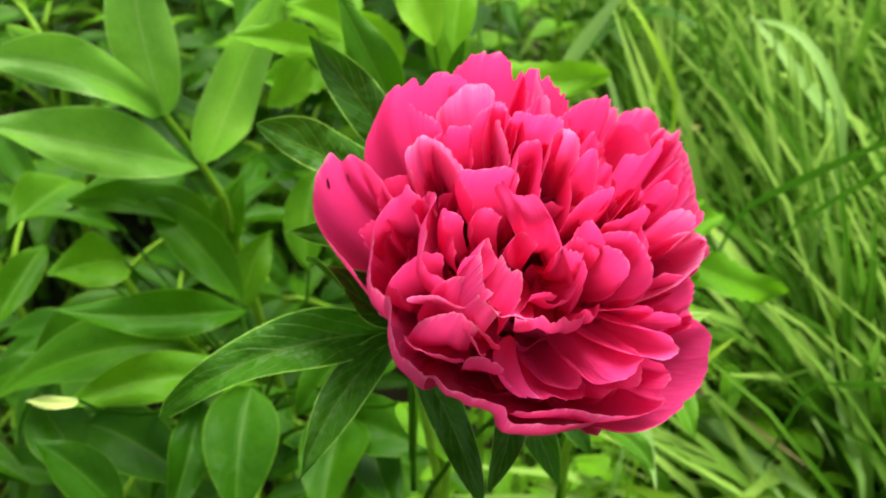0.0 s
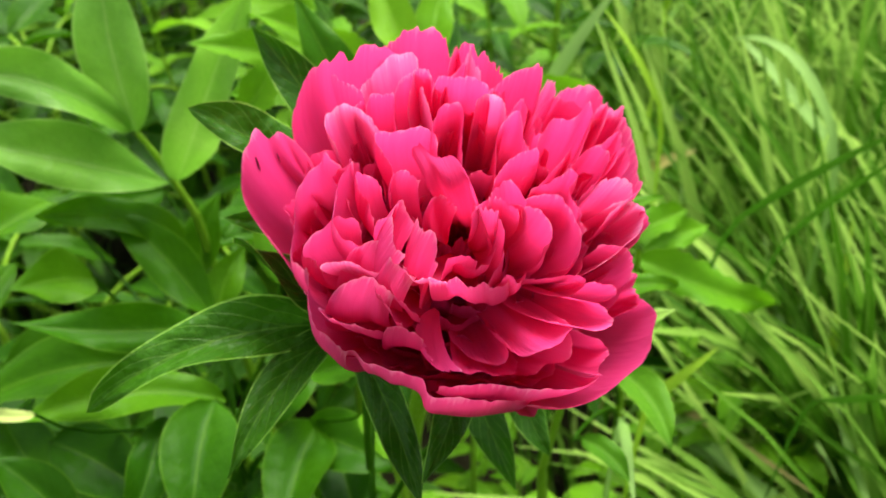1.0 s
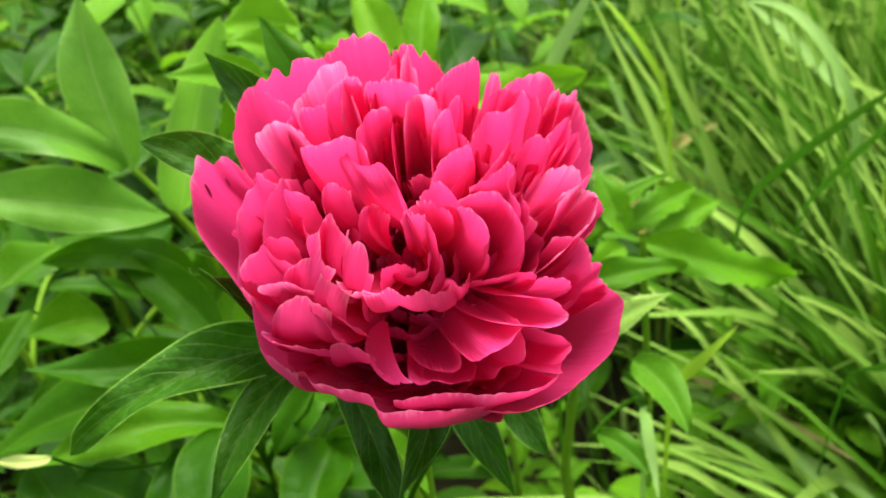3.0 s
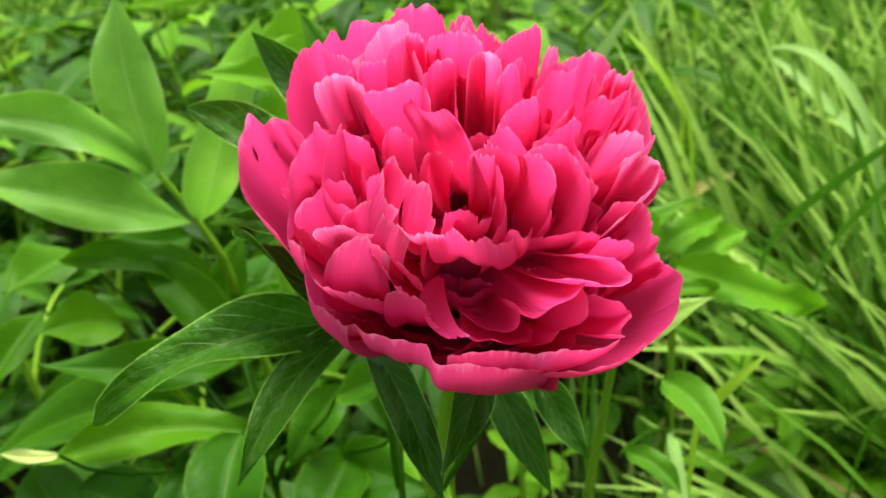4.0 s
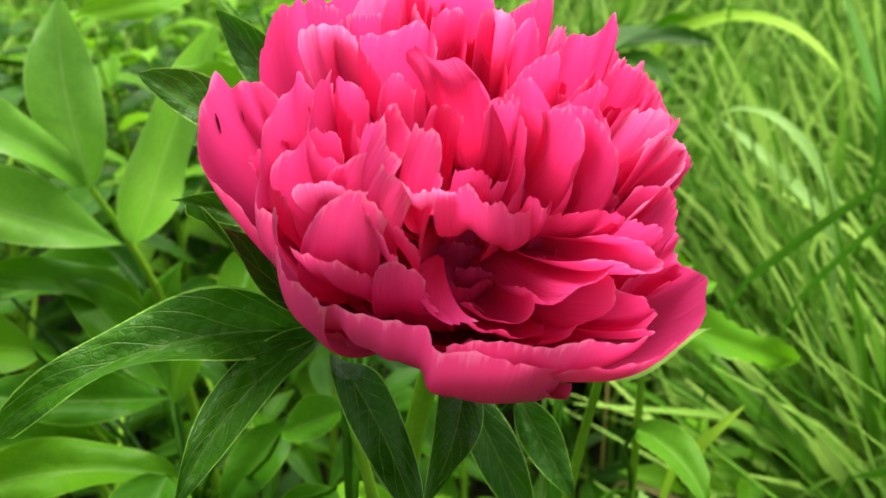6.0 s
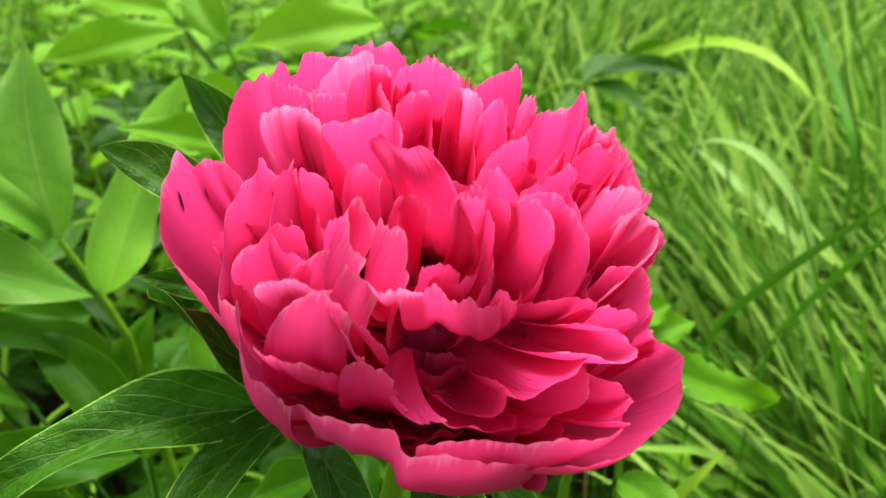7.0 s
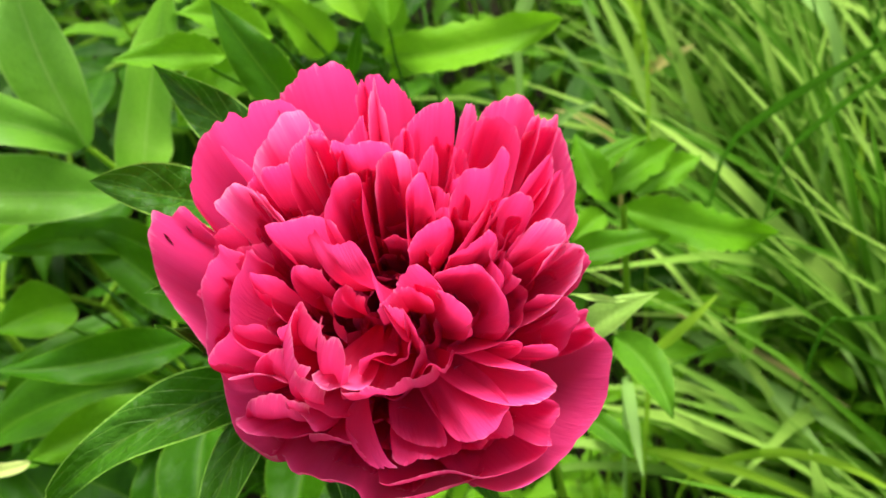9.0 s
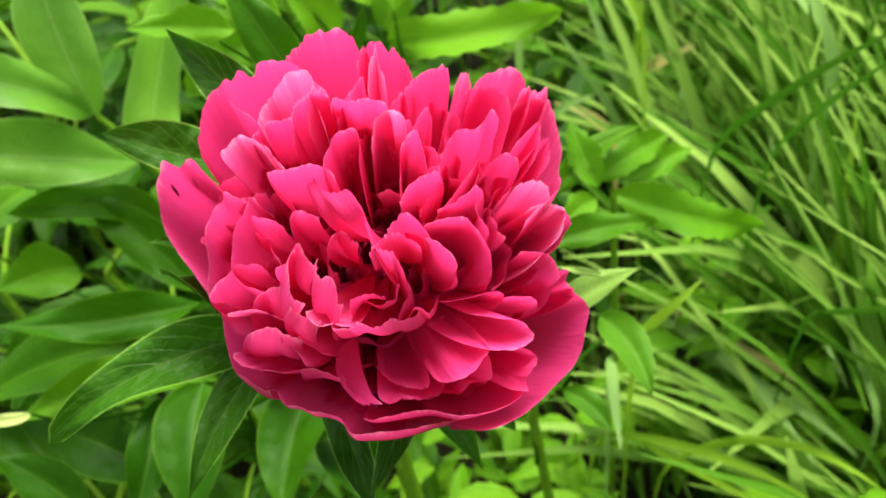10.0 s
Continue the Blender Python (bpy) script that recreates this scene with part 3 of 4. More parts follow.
    petal([(-16, -28, 91), (-13, -30, 91), (-10, -30, 91), (-6, -31, 92)], root=(0.25, 0.65), belly=0.12, mat=PETAL_PALE)
    petal([(-9, -32, 91), (-6, -31, 92), (-4, -30, 95), (-0, -29, 91), (5, -27, 86), (8, -26, 82), (12, -24, 82)], foot=(4, -4, 60), spread=(0.04, 0.04), belly=0.3, teeth=0.5)
    petal([(9, -26, 80), (12, -23, 86), (15, -24, 82), (17, -18, 80), (16, -23, 79)], root=(0.4, 0.6), belly=0.12)
    petal([(-20, -38, 70), (-19, -38, 75), (-17, -39, 77), (-14, -39, 77), (-10, -40, 76)], root=(0.35, 0.4), spread=(0.1, 0.1), belly=0.2, teeth=0.4)
    petal([(-7, -41, 68), (-6, -44, 68), (-2, -47, 68), (2, -47, 70)], foot=(-6, -28, 66), spread=(0.05, 0.05), belly=0.3)
    petal([(3, -46, 67), (9, -45, 63), (14, -44, 61), (18, -42, 60)], root=(0.3, 0.55), belly=0.12)
    petal([(3, -39, 62), (7, -40, 62), (11, -41, 63), (15, -41, 67), (15, -40, 69)], root=(0.25, 0.55), belly=0.12)
    petal([(16, -39, 70), (19, -41, 74), (24, -41, 81), (29, -38, 79), (31, -35, 77)], root=(0.25, 0.6), belly=0.12)
    petal([(20, -42, 56), (24, -42, 59), (26, -40, 62), (29, -40, 64), (31, -40, 68), (32, -39, 70), (32, -36, 72)], root=(0.3, 0.5), belly=0.12)
    petal([(41, -42, 66), (43, -37, 59), (45, -35, 59), (46, -30, 56), (42, -29, 59)], root=(0.3, 0.4), belly=0.12)
    petal([(33, -34, 76), (39, -32, 73), (44, -28, 71), (42, -25, 72), (40, -24, 74), (34, -24, 74)], root=(0.15, 0.65), belly=0.12)
    petal([(36, -17, 72), (44, -17, 71), (45, -18, 71), (45, -19, 70)], root=(0.3, 0.5), belly=0.12)
    petal([(22, -19, 76), (29, -17, 75), (35, -16, 73), (35, -18, 72)], root=(0.25, 0.55), belly=0.12)
    petal([(-6, -25, 87), (-5, -23, 90), (-2, -21, 90), (2, -21, 88)], root=(0.3, 0.6), spread=(0.15, 0.15), belly=0.12)
    petal([(-2, -22, 86), (2, -23, 86), (5, -22, 88), (7, -20, 93)], root=(0.3, 0.6), spread=(0.15, 0.15), belly=0.12)
    petal([(1, -12, 100), (4, -8, 99), (7, -7, 97), (11, -9, 97)], root=(0.2, 0.6), belly=0.12)
    petal([(-11, -7, 91), (-9, -4, 90), (-5, -7, 91)], root=(0.3, 0.55), belly=0.12)


def inner_petal(az, r, h, width, drop=0.22, turn=0.0, cup=0.2, **more):
    """A petal with its tip at the bearing az, r out and h up; turn swings its rim, cup brings the sides inward."""
    a, b = radians(az), radians(az + turn)
    way = np.array((math.cos(a), math.sin(a), 0))
    tip, side = r * way + np.array((0, 0, h)), np.array((-math.sin(b), math.cos(b), 0)) * width / 2
    low = np.array((0, 0, -drop * width)) - cup * width * way
    petal([tip - side + low, tip - side * 0.6 + low * 0.3, tip, tip + side * 0.6 + low * 0.3, tip + side + low], spread=(0, 0), **more)


def heart():
    """Shorter petals packed between the others."""
    rng = random.Random(8)
    for i in range(60):
        k = (i + 0.5) / 60
        r = 8 + 44 * k ** 0.7
        top = 99 - 0.0105 * r * r
        inner_petal(137.5 * i, r, top * rng.uniform(0.66, 0.8) * (0.8 if r * math.sin(radians(137.5 * i)) < -12 else 1.0), rng.uniform(16, 26), root=(0.3, 0.25), ruffle=0.1)
    for i in range(30):
        az, r = rng.uniform(8, 172), 20 + 36 * rng.random()
        inner_petal(az, r, (98 - 0.0105 * r * r) * rng.uniform(0.84, 0.93), rng.uniform(11, 20), drop=rng.uniform(0.2, 0.6), turn=rng.uniform(-60, 60), cup=rng.uniform(-0.2, 0.4), root=(0.35, 0.4), ruffle=0.14)
    for i in range(9):
        inner_petal(137.5 * i, 3 + i, 66 - i, 16, root=(0.3, 0.3), ruffle=0.15)
    for i in range(10):
        inner_petal(36 * i + 8, 38 + 3 * math.sin(1.9 * i), 42, 34, root=(0.25, 0.1), belly=0.15)


crown()
heart()


# ---- leaves of the flower's own stem and of the sprays round it ----
NODE = np.array((-0.012, 0.236, 0.612))
STALK = np.array((0.0, 0.270, 0.45))
seeds, anchors = [], {}


def leaflet(parent, base, tip, width, roll, mat=None, **shape):
    seeds.append(1)
    root = parent
    while root.parent:
        root = root.parent
    off = np.array(root.location)
    base, tip = np.array(base), np.array(tip)
    me = leaflet_mesh(base - off, tip - off, width, roll, seed=len(seeds), nu=22, nv=11, **shape)
    low, top = (np.array(p) for p in anchors[parent.name])
    if np.linalg.norm(base - top) > 0.06:
        join = np.array((low[0], low[1], max(0.1, min(low[2], base[2] - 0.12))))
        drop = unit(tip - base) * 0.02 + np.array((0, 0, 0.035))
        part("stalk", tube("stalk", bezier(join, join + np.array((0, 0, 0.05)), base - drop, base, np.linspace(0, 1, 9)) - off, np.linspace(0.0016, 0.0009, 9), 6), LEAF_SHADED, parent)
    return part("leaflet", me, mat or LEAF, parent)


def twig(root, a, b):
    off = np.array(root.location)
    ob = part("leaf", tube("leaf", stem_line(a - off, b - off, 0.004), np.linspace(0.0026, 0.0018, 8), 7), STEM, root)
    anchors[ob.name] = (b if root == PEONY else a, b)
    return ob


def shoot_stem(a, b, label):
    a, b = np.array(a), np.array(b)
    foot = np.array((a[0] + 0.02, a[1] + 0.05, 0.0))
    ob = thing("peony_shoot", foot, label, "plant", "peony shoots in the bed")
    part("stem", tube("stem", stem_line((0, 0, 0), a - foot, 0.01), np.linspace(0.0045, 0.003, 8)), STEM, ob)
    return twig(ob, a, b)


def weed_stem(a, b):
    a, b = np.array(a), np.array(b)
    foot = np.array((a[0], a[1] + 0.02, 0.0))
    ob = thing("weed", foot, "bright yellow-green weed with toothed leaves beside the peony", "plant", "weeds")
    part("stem", tube("stem", stem_line((0, 0, 0), a - foot, 0.0), np.linspace(0.003, 0.002, 8)), STEM, ob)
    return twig(ob, a, b)


def flower_stem():
    line = bezier(-AXIS * 0.008, -AXIS * 0.05, STALK - BASE + np.array((0, 0, 0.08)), STALK - BASE, np.linspace(0, 1, 10))
    line = np.concatenate([line, [STALK - BASE + np.array((0.0, 0.02, -0.2)), STALK - BASE + np.array((0.01, 0.03, -0.45))]])
    part("stem", tube("stem", line, np.linspace(0.0035, 0.005, 12)), STEM, PEONY, "smooth green stem")


flower_stem()


def own_leaves():
    leaf = twig(PEONY, STALK, NODE)
    leaflet(leaf, (-0.014, 0.230, 0.619), (-0.098, 0.191, 0.615), 0.025, 36, arch=0.1, fold=0.62, curl=0.03, bend=0.07, mat=LEAF_FRONT)
    leaflet(leaf, (-0.013, 0.229, 0.619), (-0.047, 0.173, 0.601), 0.018, 24, arch=0.04, fold=0.6, mat=LEAF_FRONT)
    leaflet(leaf, (-0.011, 0.230, 0.624), (-0.043, 0.216, 0.669), 0.019, 20, arch=0, fold=0.3, mat=LEAF_FRONT)
    leaflet(leaf, (-0.024, 0.286, 0.651), (-0.065, 0.260, 0.693), 0.027, 44, arch=0.05, fold=0.35, mat=LEAF_FRONT)
    leaflet(leaf, (-0.019, 0.303, 0.650), (-0.053, 0.314, 0.701), 0.023, 42, arch=0.03, fold=0.3, mat=LEAF_FRONT)
    leaflet(leaf, (-0.025, 0.257, 0.636), (-0.055, 0.238, 0.661), 0.011, 35, arch=0.03, mat=LEAF_FRONT)
    leaflet(leaf, (-0.010, 0.227, 0.613), (0.018, 0.163, 0.601), 0.016, -13, arch=0.02, fold=0.25, mat=LEAF_FRONT)
    leaflet(leaf, (0.029, 0.220, 0.611), (0.019, 0.163, 0.613), 0.015, 5, arch=0.03, fold=0.2, mat=LEAF_FRONT)
    leaflet(leaf, (0.028, 0.234, 0.598), (0.050, 0.203, 0.558), 0.017, -23, arch=0.05, fold=0.3, mat=LEAF_FRONT)
    leaflet(leaf, (0.047, 0.237, 0.588), (0.064, 0.218, 0.560), 0.015, -26, arch=0.05, fold=0.3, mat=LEAF_FRONT)
    leaflet(leaf, (-0.022, 0.371, 0.627), (-0.052, 0.394, 0.684), 0.026, 28, arch=0.02, fold=0.35, mat=LEAF)
    leaflet(leaf, (0.001, 0.393, 0.635), (0.010, 0.397, 0.659), 0.008, -64, arch=0.02, mat=LEAF)


def spray():
    leaf = shoot_stem((-0.149, 0.451, 0.518), (-0.170, 0.444, 0.583), "tall peony shoot with long smooth green leaflets")
    leaflet(leaf, (-0.170, 0.444, 0.583), (-0.182, 0.488, 0.684), 0.042, -5, arch=0.03, fold=0.4, mat=LEAF_LIT)
    leaflet(leaf, (-0.175, 0.450, 0.586), (-0.255, 0.454, 0.637), 0.026, 30, arch=0.12, fold=0.4, mat=LEAF_LIT)
    leaflet(leaf, (-0.173, 0.444, 0.584), (-0.249, 0.387, 0.648), 0.035, 55, arch=0.1, fold=0.4, mat=LEAF_LIT)
    leaflet(leaf, (-0.157, 0.441, 0.549), (-0.252, 0.373, 0.623), 0.040, 45, arch=0.08, fold=0.4, mat=LEAF_LIT)
    leaflet(leaf, (-0.154, 0.447, 0.547), (-0.088, 0.443, 0.670), 0.038, -89, arch=0.06, fold=0.2, mat=LEAF_LIT)
    leaflet(leaf, (-0.156, 0.450, 0.471), (-0.136, 0.470, 0.525), 0.029, -47, arch=0.05)


def low_spray():
    leaf = shoot_stem((-0.12, 0.36, 0.40), (-0.15, 0.34, 0.50), "low peony shoot with broad overlapping green leaflets")
    leaflet(leaf, (-0.126, 0.382, 0.489), (-0.191, 0.424, 0.544), 0.033, 21, arch=0.06)
    leaflet(leaf, (-0.151, 0.429, 0.509), (-0.220, 0.392, 0.558), 0.032, 33, arch=0.06)
    leaflet(leaf, (-0.118, 0.365, 0.498), (-0.211, 0.323, 0.538), 0.029, 33, arch=0.08, fold=0.45)
    leaflet(leaf, (-0.141, 0.346, 0.487), (-0.259, 0.308, 0.476), 0.044, 34, arch=0.08, fold=0.45)
    leaflet(leaf, (-0.102, 0.316, 0.487), (-0.201, 0.284, 0.504), 0.032, 23, arch=0.06)
    leaflet(leaf, (-0.102, 0.302, 0.502), (-0.100, 0.231, 0.482), 0.043, 11, arch=0.08, fold=0.4, mat=LEAF_SHADED)
    leaflet(leaf, (-0.133, 0.305, 0.487), (-0.140, 0.241, 0.466), 0.026, 18, arch=0.06, mat=LEAF_SHADED)
    leaflet(leaf, (-0.168, 0.250, 0.458), (-0.211, 0.269, 0.497), 0.030, 15, arch=0.04, mat=LEAF_SHADED)
    leaflet(leaf, (-0.195, 0.388, 0.515), (-0.221, 0.349, 0.538), 0.038, 45, arch=0.08)
    leaflet(leaf, (-0.185, 0.280, 0.515), (-0.202, 0.265, 0.532), 0.008, 37, arch=0.04, mat=PALE)
    leaflet(leaf, (-0.249, 0.459, 0.524), (-0.262, 0.392, 0.535), 0.038, 29, arch=0.05)
    leaflet(leaf, (-0.244, 0.394, 0.523), (-0.255, 0.329, 0.508), 0.023, 23, arch=0.05)
    leaflet(leaf, (-0.126, 0.387, 0.479), (-0.113, 0.429, 0.509), 0.026, -22, arch=0.05)
    leaflet(leaf, (-0.081, 0.379, 0.518), (-0.079, 0.441, 0.552), 0.030, -10, arch=0.05)
    leaflet(leaf, (-0.060, 0.312, 0.471), (-0.003, 0.286, 0.469), 0.038, -29, arch=0.05, mat=LEAF_SHADED)
    leaflet(leaf, (-0.052, 0.325, 0.510), (-0.079, 0.294, 0.487), 0.027, 26, arch=0.05, mat=LEAF_SHADED)
    leaflet(leaf, (-0.046, 0.291, 0.533), (-0.010, 0.285, 0.550), 0.020, -37, arch=0.05)
    leaflet(leaf, (-0.022, 0.286, 0.510), (0.007, 0.249, 0.503), 0.018, -19, arch=0.05, mat=WEED)
    leaflet(leaf, (-0.054, 0.314, 0.472), (-0.060, 0.242, 0.467), 0.041, 11, arch=0.05, mat=LEAF_SHADED)
    leaflet(leaf, (-0.046, 0.321, 0.450), (-0.022, 0.256, 0.447), 0.033, -7, arch=0.05, mat=LEAF_SHADED)
    leaflet(leaf, (-0.203, 0.305, 0.465), (-0.141, 0.280, 0.443), 0.043, -18, arch=0.05, mat=LEAF_SHADED)
    leaflet(leaf, (-0.236, 0.319, 0.468), (-0.196, 0.278, 0.439), 0.040, -5, arch=0.05, mat=LEAF_SHADED)
    leaflet(leaf, (-0.185, 0.493, 0.510), (-0.253, 0.437, 0.514), 0.043, 29, arch=0.05)
    leaflet(leaf, (-0.199, 0.401, 0.467), (-0.247, 0.349, 0.475), 0.039, 25, arch=0.05)


def dark_spray():
    leaf = shoot_stem((0.07, 0.30, 0.45), (0.085, 0.29, 0.56), "short peony shoot with dark narrow leaflets")
    leaflet(leaf, (0.096, 0.404, 0.522), (0.150, 0.437, 0.540), 0.020, -24, arch=0.05)
    leaflet(leaf, (0.086, 0.356, 0.529), (0.148, 0.370, 0.524), 0.020, -27, arch=0.05)
    leaflet(leaf, (0.085, 0.269, 0.570), (0.122, 0.276, 0.587), 0.015, -21, arch=0.02, mat=PALE2)
    leaflet(leaf, (0.085, 0.281, 0.588), (0.111, 0.271, 0.589), 0.003, -21, arch=0.12, mat=PALE2)


def weed_back():
    leaf = weed_stem((0.03, 0.47, 0.45), (0.03, 0.46, 0.55))
    leaflet(leaf, (-0.128, 0.610, 0.660), (-0.213, 0.557, 0.653), 0.033, 48, arch=0.08, serrate=0.2, mat=WEED)
    leaflet(leaf, (0.002, 0.708, 0.641), (-0.115, 0.670, 0.630), 0.050, 48, arch=0.06, serrate=0.2, mat=WEED)
    leaflet(leaf, (-0.112, 0.652, 0.643), (-0.140, 0.694, 0.684), 0.034, 18, arch=0.05, serrate=0.2, mat=WEED)
    leaflet(leaf, (-0.164, 0.705, 0.658), (-0.242, 0.713, 0.673), 0.045, 46, arch=0.05, serrate=0.2, mat=WEED)
    leaflet(leaf, (-0.062, 0.465, 0.612), (-0.112, 0.451, 0.604), 0.034, 46, arch=0.05, serrate=0.2, mat=WEED)
    leaflet(leaf, (-0.074, 0.553, 0.616), (-0.139, 0.562, 0.618), 0.038, 48, arch=0.05, serrate=0.2, mat=WEED)
    leaflet(leaf, (-0.067, 0.430, 0.635), (-0.114, 0.407, 0.655), 0.021, 44, arch=0.04, serrate=0.25, mat=WEED)
    leaflet(leaf, (-0.047, 0.453, 0.629), (-0.093, 0.445, 0.655), 0.025, 45, arch=0.04, serrate=0.25, mat=WEED)
    leaflet(leaf, (-0.077, 0.427, 0.632), (-0.099, 0.411, 0.610), 0.024, 48, arch=0.04, serrate=0.25, mat=WEED)
    leaflet(leaf, (-0.007, 0.553, 0.549), (0.115, 0.544, 0.561), 0.042, -37, arch=0.06, serrate=0.2, mat=WEED)
    leaflet(leaf, (-0.005, 0.546, 0.537), (0.077, 0.532, 0.545), 0.025, -29, arch=0.05, serrate=0.2, mat=WEED)
    leaflet(leaf, (-0.040, 0.543, 0.562), (-0.065, 0.538, 0.610), 0.036, 63, arch=0.05, serrate=0.2, mat=WEED)
    leaflet(leaf, (-0.008, 0.564, 0.549), (0.010, 0.595, 0.582), 0.038, -25, arch=0.05, serrate=0.2, mat=WEED)
    leaflet(leaf, (0.003, 0.542, 0.575), (0.012, 0.603, 0.618), 0.031, -8, arch=0.04, mat=WEED)
    leaflet(leaf, (-0.010, 0.526, 0.590), (-0.035, 0.574, 0.632), 0.033, 20, arch=0.04, mat=WEED)


def weed_side():
    leaf = weed_stem((0.13, 0.40, 0.38), (0.125, 0.38, 0.54))
    leaflet(leaf, (0.126, 0.400, 0.521), (0.217, 0.402, 0.483), 0.031, -32, arch=0.1, fold=0.35, serrate=0.3, mat=WEED_SIDE)
    leaflet(leaf, (0.122, 0.414, 0.521), (0.169, 0.454, 0.518), 0.024, -26, arch=0.06, serrate=0.3, mat=WEED_SIDE)
    leaflet(leaf, (0.138, 0.425, 0.507), (0.185, 0.454, 0.506), 0.022, -28, arch=0.05, serrate=0.3, mat=WEED_SIDE)
    leaflet(leaf, (0.120, 0.403, 0.524), (0.107, 0.437, 0.549), 0.022, 16, arch=0.05, serrate=0.3, mat=WEED_SIDE)
    leaflet(leaf, (0.110, 0.325, 0.502), (0.129, 0.272, 0.501), 0.023, -12, arch=0.06, serrate=0.1, mat=HERB)
    leaflet(leaf, (0.087, 0.285, 0.494), (0.108, 0.260, 0.491), 0.015, -15, arch=0.06, serrate=0.1, mat=HERB)
    leaflet(leaf, (0.118, 0.399, 0.519), (0.096, 0.384, 0.515), 0.020, 25, arch=0.05, serrate=0.3, mat=WEED_SIDE)


own_leaves()
spray()
low_spray()
dark_spray()
weed_back()
weed_side()


# ---- peony shoots ----
def shoot(at, height, seed, label="leafy green peony shoot with lance-shaped leaflets"):
    rng = random.Random(seed)
    ob = thing("peony_shoot", at, label, "plant", "peony shoots in the bed")
    lean = np.array((rng.uniform(-.06, .06), rng.uniform(-.1, .02), height))
    line = stem_line((0, 0, 0), lean, 0, 8)
    line[:, 0] += 0.02 * np.sin(np.linspace(0, 3, 8) + seed)
    part("stem", tube("stem", line, np.linspace(0.005, 0.003, 8)), STEM, ob)
    turn = rng.uniform(0, 360)
    for k in range(6):
        f = 0.35 + 0.65 * k / 5
        p = np.array([np.interp(f, np.linspace(0, 1, 8), line[:, c]) for c in range(3)])
        turn += 137 + rng.uniform(-20, 20)
        w = np.array((math.cos(radians(turn)), math.sin(radians(turn)), 0))
        reach = rng.uniform(0.08, 0.13) * (1.15 - 0.5 * f)
        q = p + w * reach + np.array((0, 0, rng.uniform(0.03, 0.07)))
        pet = part("leaf", tube("leaf", stem_line(p, q, 0.012), np.linspace(0.0025, 0.0016, 8), 6), STEM, ob)
        sd = np.array((-w[1], w[0], 0))
        for j, (fwd, out) in enumerate(((1, 0), (0.75, 0.7), (0.75, -0.7), (0.3, 0.95), (0.3, -0.95))):
            start = q if j < 3 else p + (q - p) * 0.72 + np.array((0, 0, 0.006))
            d = unit(w * fwd + sd * out + np.array((0, 0, rng.uniform(-0.35, 0.25))))
            L = rng.uniform(0.075, 0.115) * (1 if j < 3 else 0.8)
            me = leaflet_mesh(start, start + d * L, L * rng.uniform(0.27, 0.36), rng.uniform(-25, 25), rng.uniform(0.03, 0.1), rng.uniform(0.2, 0.6), 0.03, rng.random(), nu=12, nv=7, curl=rng.uniform(0, 0.2))
            part("leaflet", me, LEAF_SHADED, pet)
    return ob


def bed():
    rng = random.Random(11)
    kinds = [shoot((-0.20, 0.50, 0), 0.40, 1), shoot((-0.10, 0.55, 0), 0.38, 2), shoot((-0.33, 0.55, 0), 0.42, 3), shoot((-0.26, 0.34, 0), 0.34, 5)]
    for i in range(95):
        x, y = rng.uniform(-1.3, 0.12) + rng.gauss(0, 0.08), rng.uniform(0.12, 1.5) + rng.gauss(0, 0.08)
        if (x > -0.10 and y < 0.45) or (x > -0.02 and y < 0.6):
            continue
        s = rng.uniform(0.75, 1.05) * (0.85 if y < 0.45 else 1.0 if y < 0.65 else 1.2)
        copy_thing(kinds[i % 4], pose(x, y, 0, rng.uniform(-8, 8), rng.uniform(-8, 8), rng.uniform(0, 360)) @ Matrix.Diagonal((s, s, s * rng.uniform(0.85, 1.0), 1)))


bed()


def wild_weed(seed):
    rng = random.Random(seed)
    ob = thing("weed", (rng.uniform(-0.2, 0.1), rng.uniform(0.7, 0.9), 0), "leafy yellow-green weed in the grass", "plant", "weeds")
    top = np.array((rng.uniform(-.05, .05), rng.uniform(-.05, .05), rng.uniform(.42, .55)))
    line = stem_line((0, 0, 0), top)
    part("stem", tube("stem", line, np.linspace(0.003, 0.0015, 8), 6), STEM, ob)
    for k in range(11):
        f = 0.3 + 0.7 * k / 10
        a = 2.4 * k
        w = np.array((math.cos(a), math.sin(a), rng.uniform(-.2, .4)))
        p = top * f
        L = rng.uniform(0.06, 0.10)
        part("leaf", leaflet_mesh(p, p + unit(w) * L, L * 0.42, rng.uniform(-15, 15), 0.08, 0.25, 0.02, rng.random(), serrate=0.25, nu=14, nv=7, curl=0.15), WEED, ob)
    return ob


def weeds():
    rng = random.Random(21)
    kinds = [wild_weed(1), wild_weed(2), wild_weed(3)]
    for i in range(55):
        x, y = rng.uniform(-0.9, 0.3), rng.uniform(0.75, 2.2)
        s = rng.uniform(0.8, 1.2)
        copy_thing(kinds[i % 3], pose(x, y, 0, 0, 0, rng.uniform(0, 360)) @ Matrix.Diagonal((s, s, s, 1)))
    for i in range(48):
        x, y = rng.uniform(-0.03, 0.35), rng.uniform(0.20, 0.55)
        s = rng.uniform(0.35, 0.62)
        copy_thing(kinds[i % 3], pose(x, y, 0, 0, 0, rng.uniform(0, 360)) @ Matrix.Diagonal((s, s, s, 1)))


weeds()


